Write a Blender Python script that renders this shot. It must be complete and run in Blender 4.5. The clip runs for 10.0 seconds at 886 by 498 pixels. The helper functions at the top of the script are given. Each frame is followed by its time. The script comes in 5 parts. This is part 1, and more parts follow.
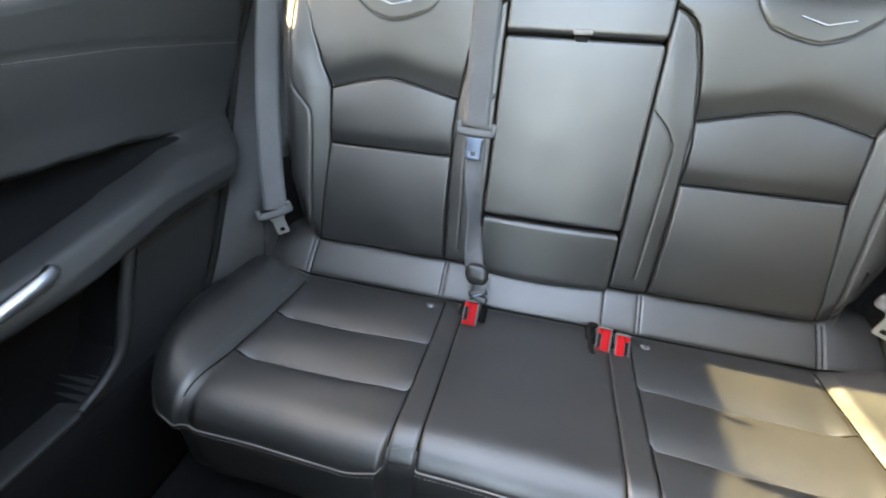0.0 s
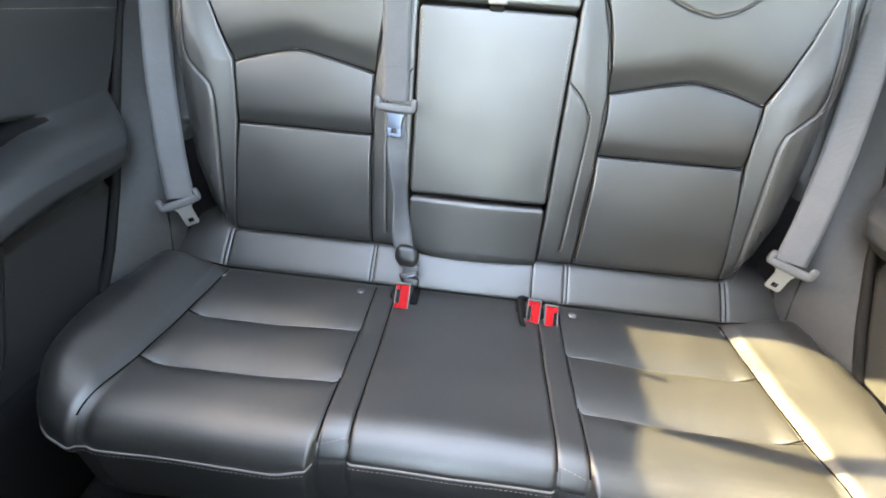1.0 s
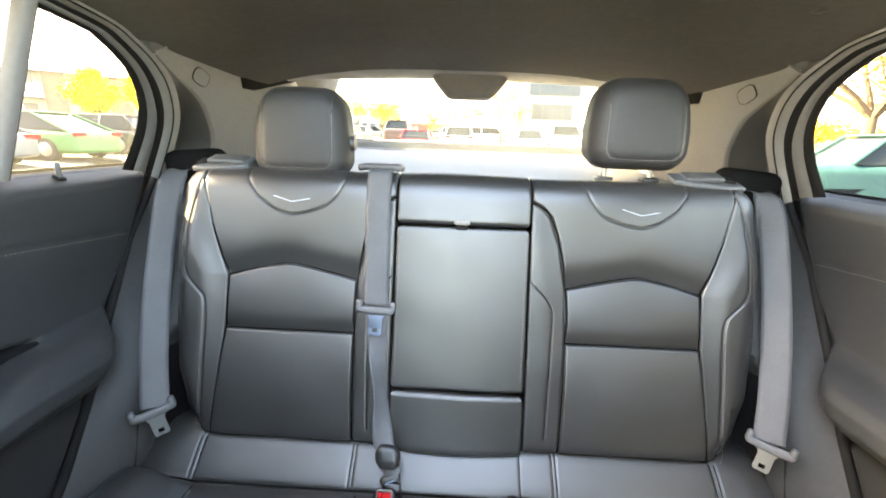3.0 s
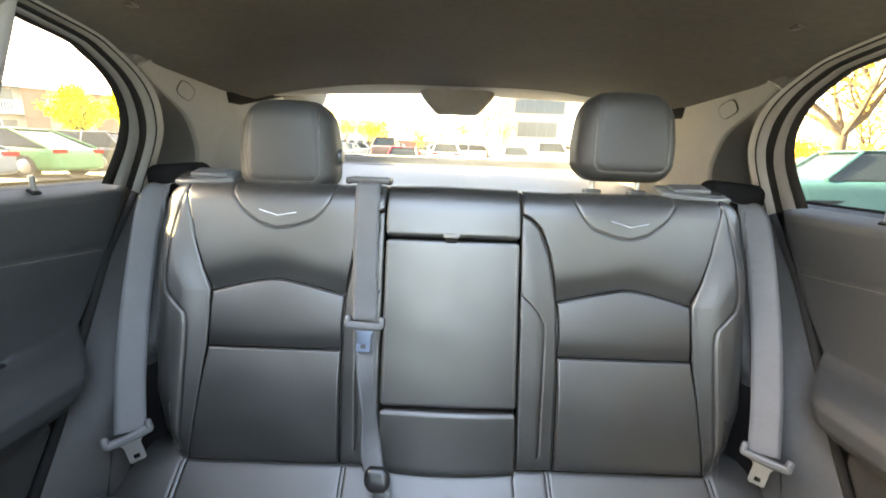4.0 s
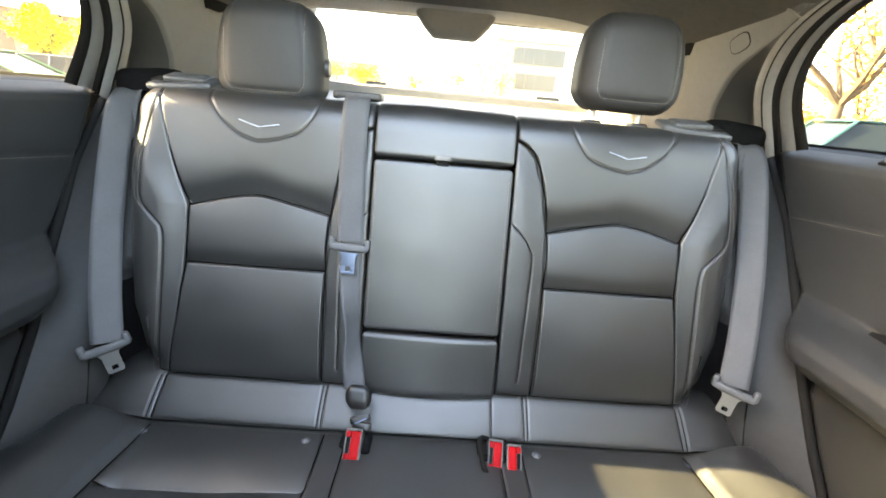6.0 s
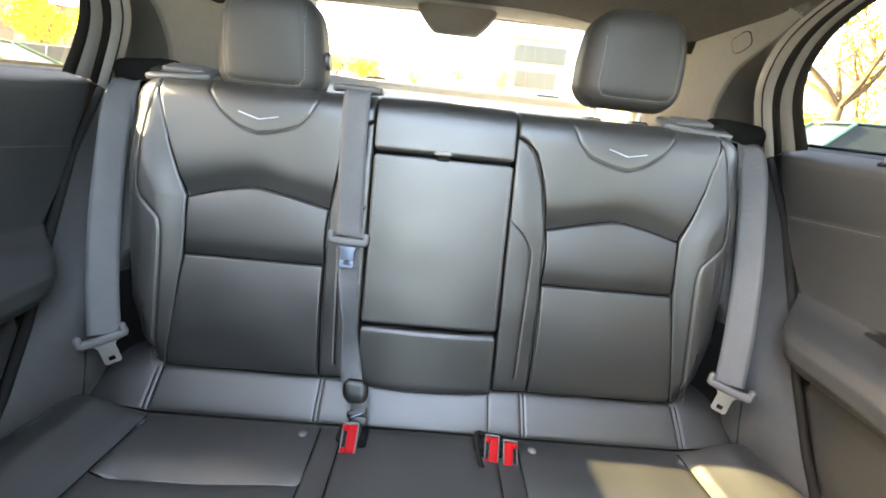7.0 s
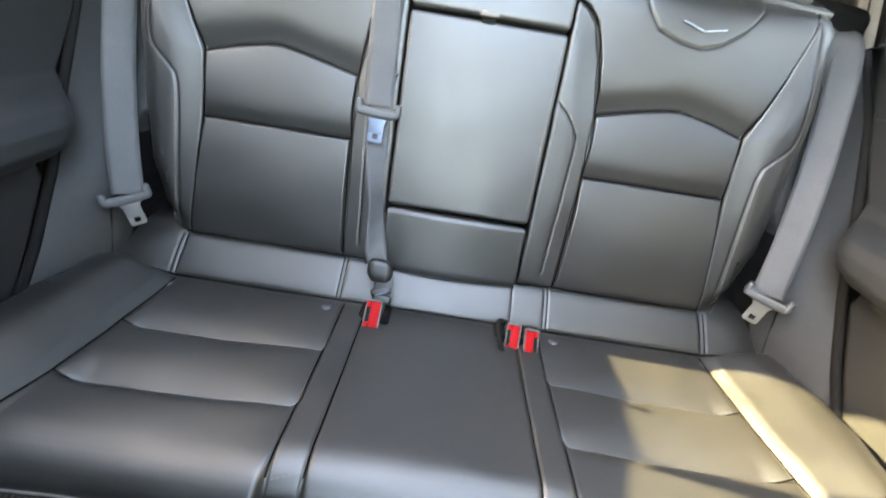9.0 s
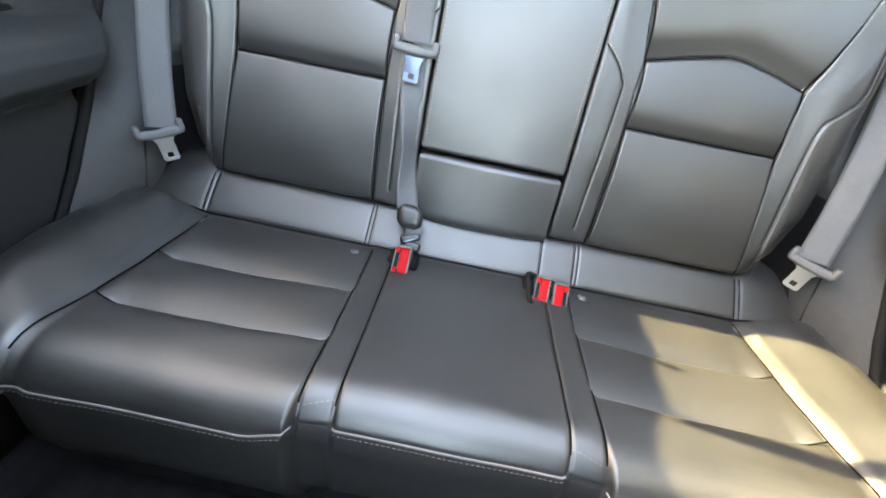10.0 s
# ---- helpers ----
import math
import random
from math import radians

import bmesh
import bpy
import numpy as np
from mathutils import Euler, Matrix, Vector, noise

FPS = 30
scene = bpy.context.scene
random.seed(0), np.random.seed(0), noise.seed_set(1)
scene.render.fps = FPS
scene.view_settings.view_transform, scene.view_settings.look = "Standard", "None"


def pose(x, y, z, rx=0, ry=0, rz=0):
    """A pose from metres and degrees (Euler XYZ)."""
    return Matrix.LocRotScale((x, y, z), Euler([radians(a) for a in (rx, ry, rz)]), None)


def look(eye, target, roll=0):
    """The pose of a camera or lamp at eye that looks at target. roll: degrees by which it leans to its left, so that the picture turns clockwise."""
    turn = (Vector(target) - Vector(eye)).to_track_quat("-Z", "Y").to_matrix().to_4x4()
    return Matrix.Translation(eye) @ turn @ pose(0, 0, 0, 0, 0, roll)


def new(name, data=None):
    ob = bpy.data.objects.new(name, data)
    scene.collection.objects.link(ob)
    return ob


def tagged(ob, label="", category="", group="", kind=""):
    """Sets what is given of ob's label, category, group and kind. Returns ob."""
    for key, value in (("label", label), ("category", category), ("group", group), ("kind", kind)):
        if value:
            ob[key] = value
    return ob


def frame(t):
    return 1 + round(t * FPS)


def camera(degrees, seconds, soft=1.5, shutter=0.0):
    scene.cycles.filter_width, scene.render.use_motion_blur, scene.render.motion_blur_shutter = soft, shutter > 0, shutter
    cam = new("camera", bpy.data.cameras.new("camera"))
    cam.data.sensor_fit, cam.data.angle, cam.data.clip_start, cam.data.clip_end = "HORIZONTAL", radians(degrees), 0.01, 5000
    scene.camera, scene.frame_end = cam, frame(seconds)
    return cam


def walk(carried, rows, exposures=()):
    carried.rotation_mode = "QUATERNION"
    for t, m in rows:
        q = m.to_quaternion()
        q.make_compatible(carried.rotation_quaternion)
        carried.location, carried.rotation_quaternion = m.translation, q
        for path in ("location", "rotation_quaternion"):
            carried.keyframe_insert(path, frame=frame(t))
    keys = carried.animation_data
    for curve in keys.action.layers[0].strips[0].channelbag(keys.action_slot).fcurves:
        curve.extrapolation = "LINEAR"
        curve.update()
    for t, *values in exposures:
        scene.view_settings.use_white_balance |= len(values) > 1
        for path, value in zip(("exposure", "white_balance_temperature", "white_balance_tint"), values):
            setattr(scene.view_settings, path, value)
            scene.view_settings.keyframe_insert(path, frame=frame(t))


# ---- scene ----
EXPOSURE, KELVIN = 6.52, 9350
cam = camera(94.7, 10.0, soft=1.8, shutter=0.4)
PATH = [
    (0, (-0.039, -0.701, 1.197), (-0.424, 0.906, 0.071), 1.8),
    (0.5, (-0.022, -0.685, 1.19), (-0.213, 0.927, 0.023), 3.4),
    (1, (-0.013, -0.68, 1.183), (-0.117, 0.929, -0.001), 4.1),
    (1.5, (-0.014, -0.681, 1.182), (-0.082, 0.932, 0.002), 4.4),
    (2, (-0.015, -0.683, 1.185), (-0.084, 1.007, 0.119), 4.0),
    (2.2, (-0.013, -0.681, 1.194), (-0.086, 1.078, 0.245), 3.7),
    (2.5, (-0.017, -0.685, 1.244), (-0.092, 1.182, 0.53), 2.9),
    (2.7, (-0.013, -0.689, 1.264), (-0.087, 1.224, 0.683), 2.4),
    (3.8, (-0.017, -0.667, 1.286), (-0.033, 1.274, 0.805), 1.9),
    (4, (-0.017, -0.676, 1.27), (-0.021, 1.272, 0.817), 2.0),
    (4.5, (-0.017, -0.675, 1.265), (0.009, 1.256, 0.745), 2.9),
    (5, (-0.012, -0.667, 1.231), (0.037, 1.242, 0.637), 3.9),
    (5.5, (-0.015, -0.67, 1.214), (0.049, 1.225, 0.577), 4.8),
    (5.7, (-0.016, -0.669, 1.212), (0.051, 1.221, 0.562), 5.0),
    (6.8, (-0.014, -0.668, 1.212), (0.06, 1.21, 0.53), 5.9),
    (7, (-0.017, -0.669, 1.209), (0.062, 1.21, 0.53), 6.1),
    (7.5, (-0.017, -0.666, 1.206), (0.057, 1.205, 0.502), 6.5),
    (8, (-0.024, -0.667, 1.202), (0.048, 1.18, 0.438), 7.2),
    (8.5, (-0.026, -0.665, 1.188), (0.034, 1.132, 0.313), 8.2),
    (8.8, (-0.024, -0.66, 1.157), (0.02, 1.077, 0.166), 9.1),
    (9, (-0.033, -0.661, 1.126), (0.013, 1.055, 0.1), 9.8),
    (9.5, (-0.043, -0.672, 1.081), (-0.024, 0.989, -0.032), 11.0),
    (10, (-0.051, -0.673, 1.084), (-0.057, 0.958, -0.074), 11.5),
]
walk(cam, [(t, look(eye, target, roll)) for t, eye, target, roll in PATH],
     exposures=[(t, EXPOSURE + e, KELVIN, 16) for t, e in ((0.0, -0.05), (0.5, 0.28), (1.0, 0.44), (1.5, 0.44), (2.0, 0.42), (2.5, 0.46), (2.7, 0.40), (3.8, 0.05), (7.5, 0.08), (8.5, 0.15), (9.0, 0.25), (9.5, 0.38), (10.0, 0.42))])

# ---- world and sun ----
SUN = Vector((-1.0, 0.232, 0.547)).normalized()
world = bpy.data.worlds.new("sky")
world.use_nodes = True
scene.world = world
wn, wl = world.node_tree.nodes, world.node_tree.links
sky = wn.new("ShaderNodeTexSky")
sky.sky_type, sky.sun_disc = "NISHITA", False
sky.sun_elevation = math.asin(SUN.z)
sky.sun_rotation = math.atan2(SUN.x, SUN.y)
sky.dust_density, sky.air_density = 2.0, 1.0
wl.new(sky.outputs[0], wn["Background"].inputs[0])
wn["Background"].inputs[1].default_value = 0.11
sun_data = bpy.data.lights.new("sun", "SUN")
sun_data.energy, sun_data.angle, sun_data.color = 4.5, radians(0.5), (0.97, 0.91, 0.60)
sun = new("sun", sun_data)
sun.matrix_world = look((0, 0, 30), Vector((0, 0, 30)) - SUN)

# ---- materials ----
def material(name, color, rough=0.5, metal=0.0, color2=None, scale=8.0, bump=0.0, bump_scale=300.0,
             cells=False, spec=0.5, wear=0.0, coat=0.0, detail=6.0):
    """A principled material with two scales of colour change, uneven gloss and fine relief, in metres."""
    m = bpy.data.materials.new(name)
    m.use_nodes = True
    n, l = m.node_tree.nodes, m.node_tree.links
    b = n["Principled BSDF"]
    b.inputs["Metallic"].default_value = metal
    b.inputs["Specular IOR Level"].default_value = spec
    b.inputs["Coat Weight"].default_value = coat
    co = n.new("ShaderNodeTexCoord").outputs["Object"]
    big = n.new("ShaderNodeTexNoise")
    big.inputs["Scale"].default_value, big.inputs["Detail"].default_value = scale, detail
    l.new(co, big.inputs["Vector"])
    fine = n.new("ShaderNodeTexNoise")
    fine.inputs["Scale"].default_value, fine.inputs["Detail"].default_value = scale * 14, 3.0
    l.new(co, fine.inputs["Vector"])
    add = n.new("ShaderNodeMath")
    add.operation = "MULTIPLY_ADD"
    add.inputs[1].default_value = 0.45
    l.new(fine.outputs[0], add.inputs[0])
    half = n.new("ShaderNodeMath")
    half.operation = "MULTIPLY"
    half.inputs[1].default_value = 0.55
    l.new(big.outputs[0], half.inputs[0])
    l.new(half.outputs[0], add.inputs[2])
    ramp = n.new("ShaderNodeValToRGB")
    c2 = color2 or tuple(min(1.0, c * 1.25) for c in color)
    ramp.color_ramp.elements[0].position, ramp.color_ramp.elements[0].color = 0.35, (*color, 1)
    ramp.color_ramp.elements[1].position, ramp.color_ramp.elements[1].color = 0.65, (*c2, 1)
    l.new(add.outputs[0], ramp.inputs[0])
    l.new(ramp.outputs[0], b.inputs["Base Color"])
    rr = n.new("ShaderNodeMapRange")
    rr.inputs[1].default_value, rr.inputs[2].default_value = 0.3, 0.7
    rr.inputs[3].default_value, rr.inputs[4].default_value = max(0.0, rough - 0.05 - wear), min(1.0, rough + 0.05 + wear)
    l.new(add.outputs[0], rr.inputs[0])
    l.new(rr.outputs[0], b.inputs["Roughness"])
    if bump:
        if cells:
            tex = n.new("ShaderNodeTexVoronoi")
            tex.feature = "DISTANCE_TO_EDGE"
            tex.inputs["Scale"].default_value = bump_scale
            warp = n.new("ShaderNodeMixRGB")
            warp.inputs[0].default_value = 0.004
            l.new(co, warp.inputs[1])
            l.new(fine.outputs["Color"], warp.inputs[2])
            l.new(warp.outputs[0], tex.inputs["Vector"])
        else:
            tex = n.new("ShaderNodeTexNoise")
            tex.inputs["Scale"].default_value, tex.inputs["Detail"].default_value = bump_scale, 2.0
            l.new(co, tex.inputs["Vector"])
        bn = n.new("ShaderNodeBump")
        bn.inputs["Strength"].default_value, bn.inputs["Distance"].default_value = bump, 0.0004
        l.new(tex.outputs[0], bn.inputs["Height"])
        soft = n.new("ShaderNodeBump")
        soft.inputs["Strength"].default_value, soft.inputs["Distance"].default_value = 0.25, 0.004
        l.new(big.outputs[0], soft.inputs["Height"])
        l.new(bn.outputs[0], soft.inputs["Normal"])
        l.new(soft.outputs[0], b.inputs["Normal"])
    return m


def webbing_material():
    """Grey woven belt: fine ribs along the band."""
    m = material("belt_webbing", (0.050, 0.052, 0.056), 0.6, color2=(0.066, 0.068, 0.073), scale=20)
    n, l = m.node_tree.nodes, m.node_tree.links
    uv = n.new("ShaderNodeUVMap")
    wave = n.new("ShaderNodeTexWave")
    wave.inputs["Scale"].default_value, wave.inputs["Distortion"].default_value = 160.0, 0.6
    l.new(uv.outputs[0], wave.inputs["Vector"])
    bn = n.new("ShaderNodeBump")
    bn.inputs["Strength"].default_value, bn.inputs["Distance"].default_value = 0.5, 0.0006
    l.new(wave.outputs[1], bn.inputs["Height"])
    l.new(bn.outputs[0], n["Principled BSDF"].inputs["Normal"])
    return m


def glass_material(name="window_glass", tint=(0.23, 0.238, 0.234)):
    m = bpy.data.materials.new(name)
    m.use_nodes = True
    n, l = m.node_tree.nodes, m.node_tree.links
    n.remove(n["Principled BSDF"])
    clear, gloss, mix = n.new("ShaderNodeBsdfTransparent"), n.new("ShaderNodeBsdfGlossy"), n.new("ShaderNodeMixShader")
    clear.inputs[0].default_value = (*tint, 1)
    gloss.inputs["Roughness"].default_value = 0.02
    mix.inputs[0].default_value = 0.05
    l.new(clear.outputs[0], mix.inputs[1])
    l.new(gloss.outputs[0], mix.inputs[2])
    # thin translucent veil imitates glare that washes out the view outside
    haze, veil = n.new("ShaderNodeBsdfTranslucent"), n.new("ShaderNodeMixShader")
    haze.inputs[0].default_value = (0.8, 0.8, 0.78, 1)
    veil.inputs[0].default_value = 0.002
    l.new(mix.outputs[0], veil.inputs[1])
    l.new(haze.outputs[0], veil.inputs[2])
    l.new(veil.outputs[0], n["Material Output"].inputs[0])
    return m


def leaf_material(name, color, color2):
    """Thin leaves that let some light through."""
    m = material(name, color, 0.7, color2=color2, scale=3)
    n, l = m.node_tree.nodes, m.node_tree.links
    b = n["Principled BSDF"]
    thin, mix = n.new("ShaderNodeBsdfTranslucent"), n.new("ShaderNodeMixShader")
    l.new(b.inputs["Base Color"].links[0].from_socket, thin.inputs[0])
    mix.inputs[0].default_value = 0.45
    l.new(b.outputs[0], mix.inputs[1])
    l.new(thin.outputs[0], mix.inputs[2])
    l.new(mix.outputs[0], n["Material Output"].inputs[0])
    return m


LEATHER = material("black_leather", (0.0128, 0.0129, 0.0129), 0.40, color2=(0.0164, 0.0165, 0.0165), scale=9, bump=0.35,
                   bump_scale=620, cells=True, wear=0.04, spec=0.95)
HEAD_LEATHER = material("grey_black_grained_leather", (0.0205, 0.0208, 0.0213), 0.58, color2=(0.026, 0.0264, 0.0270), scale=9, bump=0.3,
                        bump_scale=700, cells=True, spec=0.35)
LEATHER_FLAT = material("matte_black_leather", (0.0090, 0.0088, 0.0088), 0.6, color2=(0.0120, 0.0118, 0.0118), scale=9, bump=0.3,
                        bump_scale=700, cells=True)
VINYL = material("soft_black_vinyl", (0.0112, 0.0125, 0.0134), 0.52, color2=(0.0155, 0.0168, 0.0180), scale=6, bump=0.25, bump_scale=500, cells=True, spec=0.4)
HARD_BLACK = material("hard_black_door_plastic", (0.0140, 0.0145, 0.0150), 0.6, color2=(0.0175, 0.0181, 0.0187), scale=8, bump=0.2, bump_scale=700, spec=0.2)
# seam cords: black thread, with the groove's shade put into the colour
SEAM_SHADE = material("seam_thread_and_shade", (0.0022, 0.0021, 0.0021), 0.9, color2=(0.0030, 0.0029, 0.0029), scale=60, spec=0.03)
# flat black that stands in for shade in hollows and openings
SHADE_BLACK = material("black_recess_shade", (0.00524, 0.00524, 0.00554), 0.95, color2=(0.00748, 0.00748, 0.00775), scale=9, bump=0.3, bump_scale=600, spec=0.02)
PLASTIC = material("black_plastic", (0.0269, 0.0269, 0.0284), 0.42, color2=(0.0389, 0.0389, 0.0419), scale=14, bump=0.15, bump_scale=900)
TRIM_GREY = material("grey_side_trim", (0.0172, 0.0180, 0.0187), 0.5, color2=(0.0230, 0.0238, 0.0245), scale=7, bump=0.2, bump_scale=800, spec=0.22)
# pillar trim tone with the hollow's shade put into the colour
PILLAR_SHADE = material("shade_toned_pillar_trim", (0.0509, 0.0494, 0.0464), 0.7, color2=(0.0628, 0.0613, 0.0568), scale=6, bump=0.2, bump_scale=800)
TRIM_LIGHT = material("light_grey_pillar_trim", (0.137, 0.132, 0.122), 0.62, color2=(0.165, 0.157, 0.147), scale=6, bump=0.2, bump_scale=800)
FRAME_GREY = material("grey_window_frame", (0.074, 0.072, 0.069), 0.6, color2=(0.090, 0.088, 0.084), scale=6, bump=0.2, bump_scale=800)
# header trim, lightened in colour to imitate glare from the rear window
HEADER_GLARE = material("glare_lightened_header_trim", (0.30, 0.285, 0.265), 0.65, color2=(0.35, 0.335, 0.31), scale=6, bump=0.2, bump_scale=800)
HEADLINER = material("grey_headliner_cloth", (0.090, 0.087, 0.083), 0.95, color2=(0.112, 0.109, 0.103), scale=5, bump=0.4, bump_scale=700, spec=0.1)
RUBBER = material("black_rubber", (0.00898, 0.00898, 0.00898), 0.8, scale=20, bump=0.2, bump_scale=500, spec=0.04)
CARPET = material("black_carpet", (0.0105, 0.0105, 0.0112), 1.0, color2=(0.0165, 0.0165, 0.0172), scale=30, bump=0.8, bump_scale=900, spec=0.03)
SHELF = material("grey_cargo_cover", (0.286, 0.295, 0.312), 0.6, color2=(0.33, 0.339, 0.359), scale=5, bump=0.3, bump_scale=700)
CHROME = material("brushed_metal", (0.34, 0.37, 0.42), 0.34, 1.0, scale=30, wear=0.04)
BRIGHT_STEEL = material("bright_steel", (0.30, 0.305, 0.31), 0.40, 1.0, scale=30, wear=0.04)
STEEL = material("dull_steel", (0.13, 0.165, 0.23), 0.48, 1.0, scale=30, wear=0.04)
GLOSS_BLACK = material("glossy_black_plastic", (0.0085, 0.0086, 0.0090), 0.30, color2=(0.0115, 0.0117, 0.0122), scale=14, bump=0.1, bump_scale=900, spec=0.5)
RED = material("red_button_plastic", (0.25, 0.0016, 0.0035), 0.5, color2=(0.30, 0.0026, 0.0050), scale=40, spec=0.10)
PALE = material("pale_grey_plastic", (0.062, 0.064, 0.068), 0.5, color2=(0.08, 0.082, 0.087), scale=25, bump=0.1, bump_scale=900)
THREAD = material("tan_thread", (0.143, 0.117, 0.099), 0.8, color2=(0.198, 0.163, 0.141), scale=60)
PIPING = material("grey_piping", (0.112, 0.105, 0.0972), 0.5, color2=(0.15, 0.142, 0.135), scale=40)
WEB = webbing_material()
GLASS = glass_material()
CLEAR_GLASS = glass_material("windscreen_glass", (0.62, 0.65, 0.64))

# ---- building tools ----
def thing(name, at, label, category, group="", kind=""):
    ob = new(name)
    ob.empty_display_size = 0.05
    ob.matrix_world = Matrix.Translation(at)
    return tagged(ob, label, category, group, kind)


def mesh_of(name, verts, faces, mat, smooth=True, normals=None, uv=None):
    me = bpy.data.meshes.new(name)
    me.from_pydata([tuple(v) for v in verts], [], [tuple(f) for f in faces])
    me.materials.append(mat)
    if smooth:
        me.polygons.foreach_set("use_smooth", [True] * len(me.polygons))
    if uv is not None:
        layer = me.uv_layers.new(name="UVMap")
        loops = np.empty(len(me.loops), dtype=np.int32)
        me.loops.foreach_get("vertex_index", loops)
        layer.data.foreach_set("uv", np.asarray(uv, dtype=np.float32)[loops].ravel())
    me.update()
    if normals is not None:
        me.normals_split_custom_set_from_vertices([tuple(v) for v in normals])
    return me


def mesh_bm(name, bm, mat, smooth=True):
    me = bpy.data.meshes.new(name)
    bmesh.ops.recalc_face_normals(bm, faces=bm.faces)
    bm.to_mesh(me)
    bm.free()
    me.materials.append(mat)
    if smooth:
        me.polygons.foreach_set("use_smooth", [True] * len(me.polygons))
        me.set_sharp_from_angle(angle=radians(50))
    return me


def hang(ob, parent):
    ob.parent = parent
    up = parent
    m = Matrix.Identity(4)
    while up is not None:
        m = up.matrix_basis @ m if up.parent is None else up.matrix_parent_inverse @ up.matrix_basis @ m
        up = up.parent
    ob.matrix_parent_inverse = m.inverted()
    return ob


def part(name, data, mat, parent, label="", smooth=True):
    """Links a bmesh or a mesh, given in world metres, as one object under a thing or a part."""
    me = mesh_bm(name, data, mat, smooth) if isinstance(data, bmesh.types.BMesh) else data
    ob = hang(new(name, me), parent)
    return tagged(ob, label)


def solo(name, data, mat, label, category, group="", kind="", smooth=True):
    me = mesh_bm(name, data, mat, smooth) if isinstance(data, bmesh.types.BMesh) else data
    return tagged(new(name, me), label, category, group, kind)


def smooth(a, b, x):
    t = np.clip((np.asarray(x, float) - a) / (b - a), 0, 1)
    return t * t * (3 - 2 * t)


def roll(e, r):
    """How far a padded edge of radius r has fallen at distance e from its end."""
    e = np.clip(e, 0, r)
    return r - np.sqrt(np.maximum(r * r - (r - e) ** 2, 0))


def dist_line(px, py, poly):
    """Distance of each point to a polyline."""
    best = np.full(np.shape(px), 9.0)
    for (ax, ay), (bx, by) in zip(poly[:-1], poly[1:]):
        dx, dy = bx - ax, by - ay
        t = np.clip(((px - ax) * dx + (py - ay) * dy) / (dx * dx + dy * dy), 0, 1)
        best = np.minimum(best, np.hypot(px - ax - t * dx, py - ay - t * dy))
    return best


def curve_pts(poly, n=40):
    """A smooth (Catmull-Rom) run of n points through a polyline in any dimension."""
    p = np.array(poly, float)
    p = np.vstack([2 * p[0] - p[1], p, 2 * p[-1] - p[-2]])
    out = []
    segs = len(p) - 3
    for k in np.linspace(0, segs - 1e-6, n):
        i = int(k)
        t = k - i
        a, b, c, d = p[i:i + 4]
        out.append(0.5 * (2 * b + (c - a) * t + (2 * a - 5 * b + 4 * c - d) * t * t + (3 * b - a - 3 * c + d) * t ** 3))
    return np.array(out)


def round_line(poly, radii, step=0.003):
    """Polyline in 2D with rounded corners, resampled: points, normals (to the left of travel turned outward) and lengths."""
    p = [np.array(q, float) for q in poly]
    pts = [p[0]]
    for i in range(1, len(p) - 1):
        a = p[i - 1] - p[i]
        b = p[i + 1] - p[i]
        r = min(radii[i - 1], 0.48 * np.linalg.norm(a), 0.48 * np.linalg.norm(b))
        s, e = p[i] + a / np.linalg.norm(a) * r, p[i] + b / np.linalg.norm(b) * r
        for t in np.linspace(0, 1, 14):
            pts.append((1 - t) ** 2 * s + 2 * t * (1 - t) * p[i] + t * t * e)
    pts.append(p[-1])
    pts = np.array(pts)
    ln = np.concatenate([[0], np.cumsum(np.linalg.norm(np.diff(pts, axis=0), axis=1))])
    keep = np.concatenate([[True], np.diff(ln) > 1e-7])
    return pts[keep], ln[keep]


class Profile:
    """A cross-section in y and z along which a padded sheet runs; w is the length along it."""

    def __init__(self, poly, radii, side):
        self.pts, self.ln = round_line(poly, radii)
        self.side = side

    def at(self, w):
        w = np.clip(np.asarray(w, float), 0.0, self.ln[-1])
        y, z = np.interp(w, self.ln, self.pts[:, 0]), np.interp(w, self.ln, self.pts[:, 1])
        e = 0.006
        dy = np.interp(w + e, self.ln, self.pts[:, 0]) - np.interp(w - e, self.ln, self.pts[:, 0])
        dz = np.interp(w + e, self.ln, self.pts[:, 1]) - np.interp(w - e, self.ln, self.pts[:, 1])
        k = np.hypot(dy, dz)
        return y, z, -dz / k * self.side, dy / k * self.side


def grid_faces(rows, cols):
    i = np.arange(rows - 1)[:, None] * cols + np.arange(cols - 1)[None, :]
    return np.stack([i, i + 1, i + 1 + cols, i + cols], -1).reshape(-1, 4)


def grid_normals(P):
    du = np.gradient(P, axis=1)
    dv = np.gradient(P, axis=0)
    n = np.cross(du, dv)
    k = np.linalg.norm(n, axis=-1, keepdims=True)
    return n / np.maximum(k, 1e-12)


def split_grid(P, labels, names, mats, parent, tags=None, flip=False, skip=-1):
    """Cuts a padded sheet (rows x cols x 3) into one mesh for each panel, with normals shared across the seams."""
    rows, cols = P.shape[:2]
    N = grid_normals(P).reshape(-1, 3)
    F = grid_faces(rows, cols)
    if flip:
        F = F[:, ::-1]
        N = -N
    V = P.reshape(-1, 3)
    lab = labels[:-1, :-1].reshape(-1)
    made = {}
    for k, nm in enumerate(names):
        f = F[lab == k]
        if not len(f) or k == skip:
            continue
        used, inv = np.unique(f, return_inverse=True)
        me = mesh_of(nm, V[used], inv.reshape(-1, 4), mats[k], normals=N[used])
        made[nm + str(k)] = part(nm, me, mats[k], parent, (tags or {}).get(k, ""))
    return made


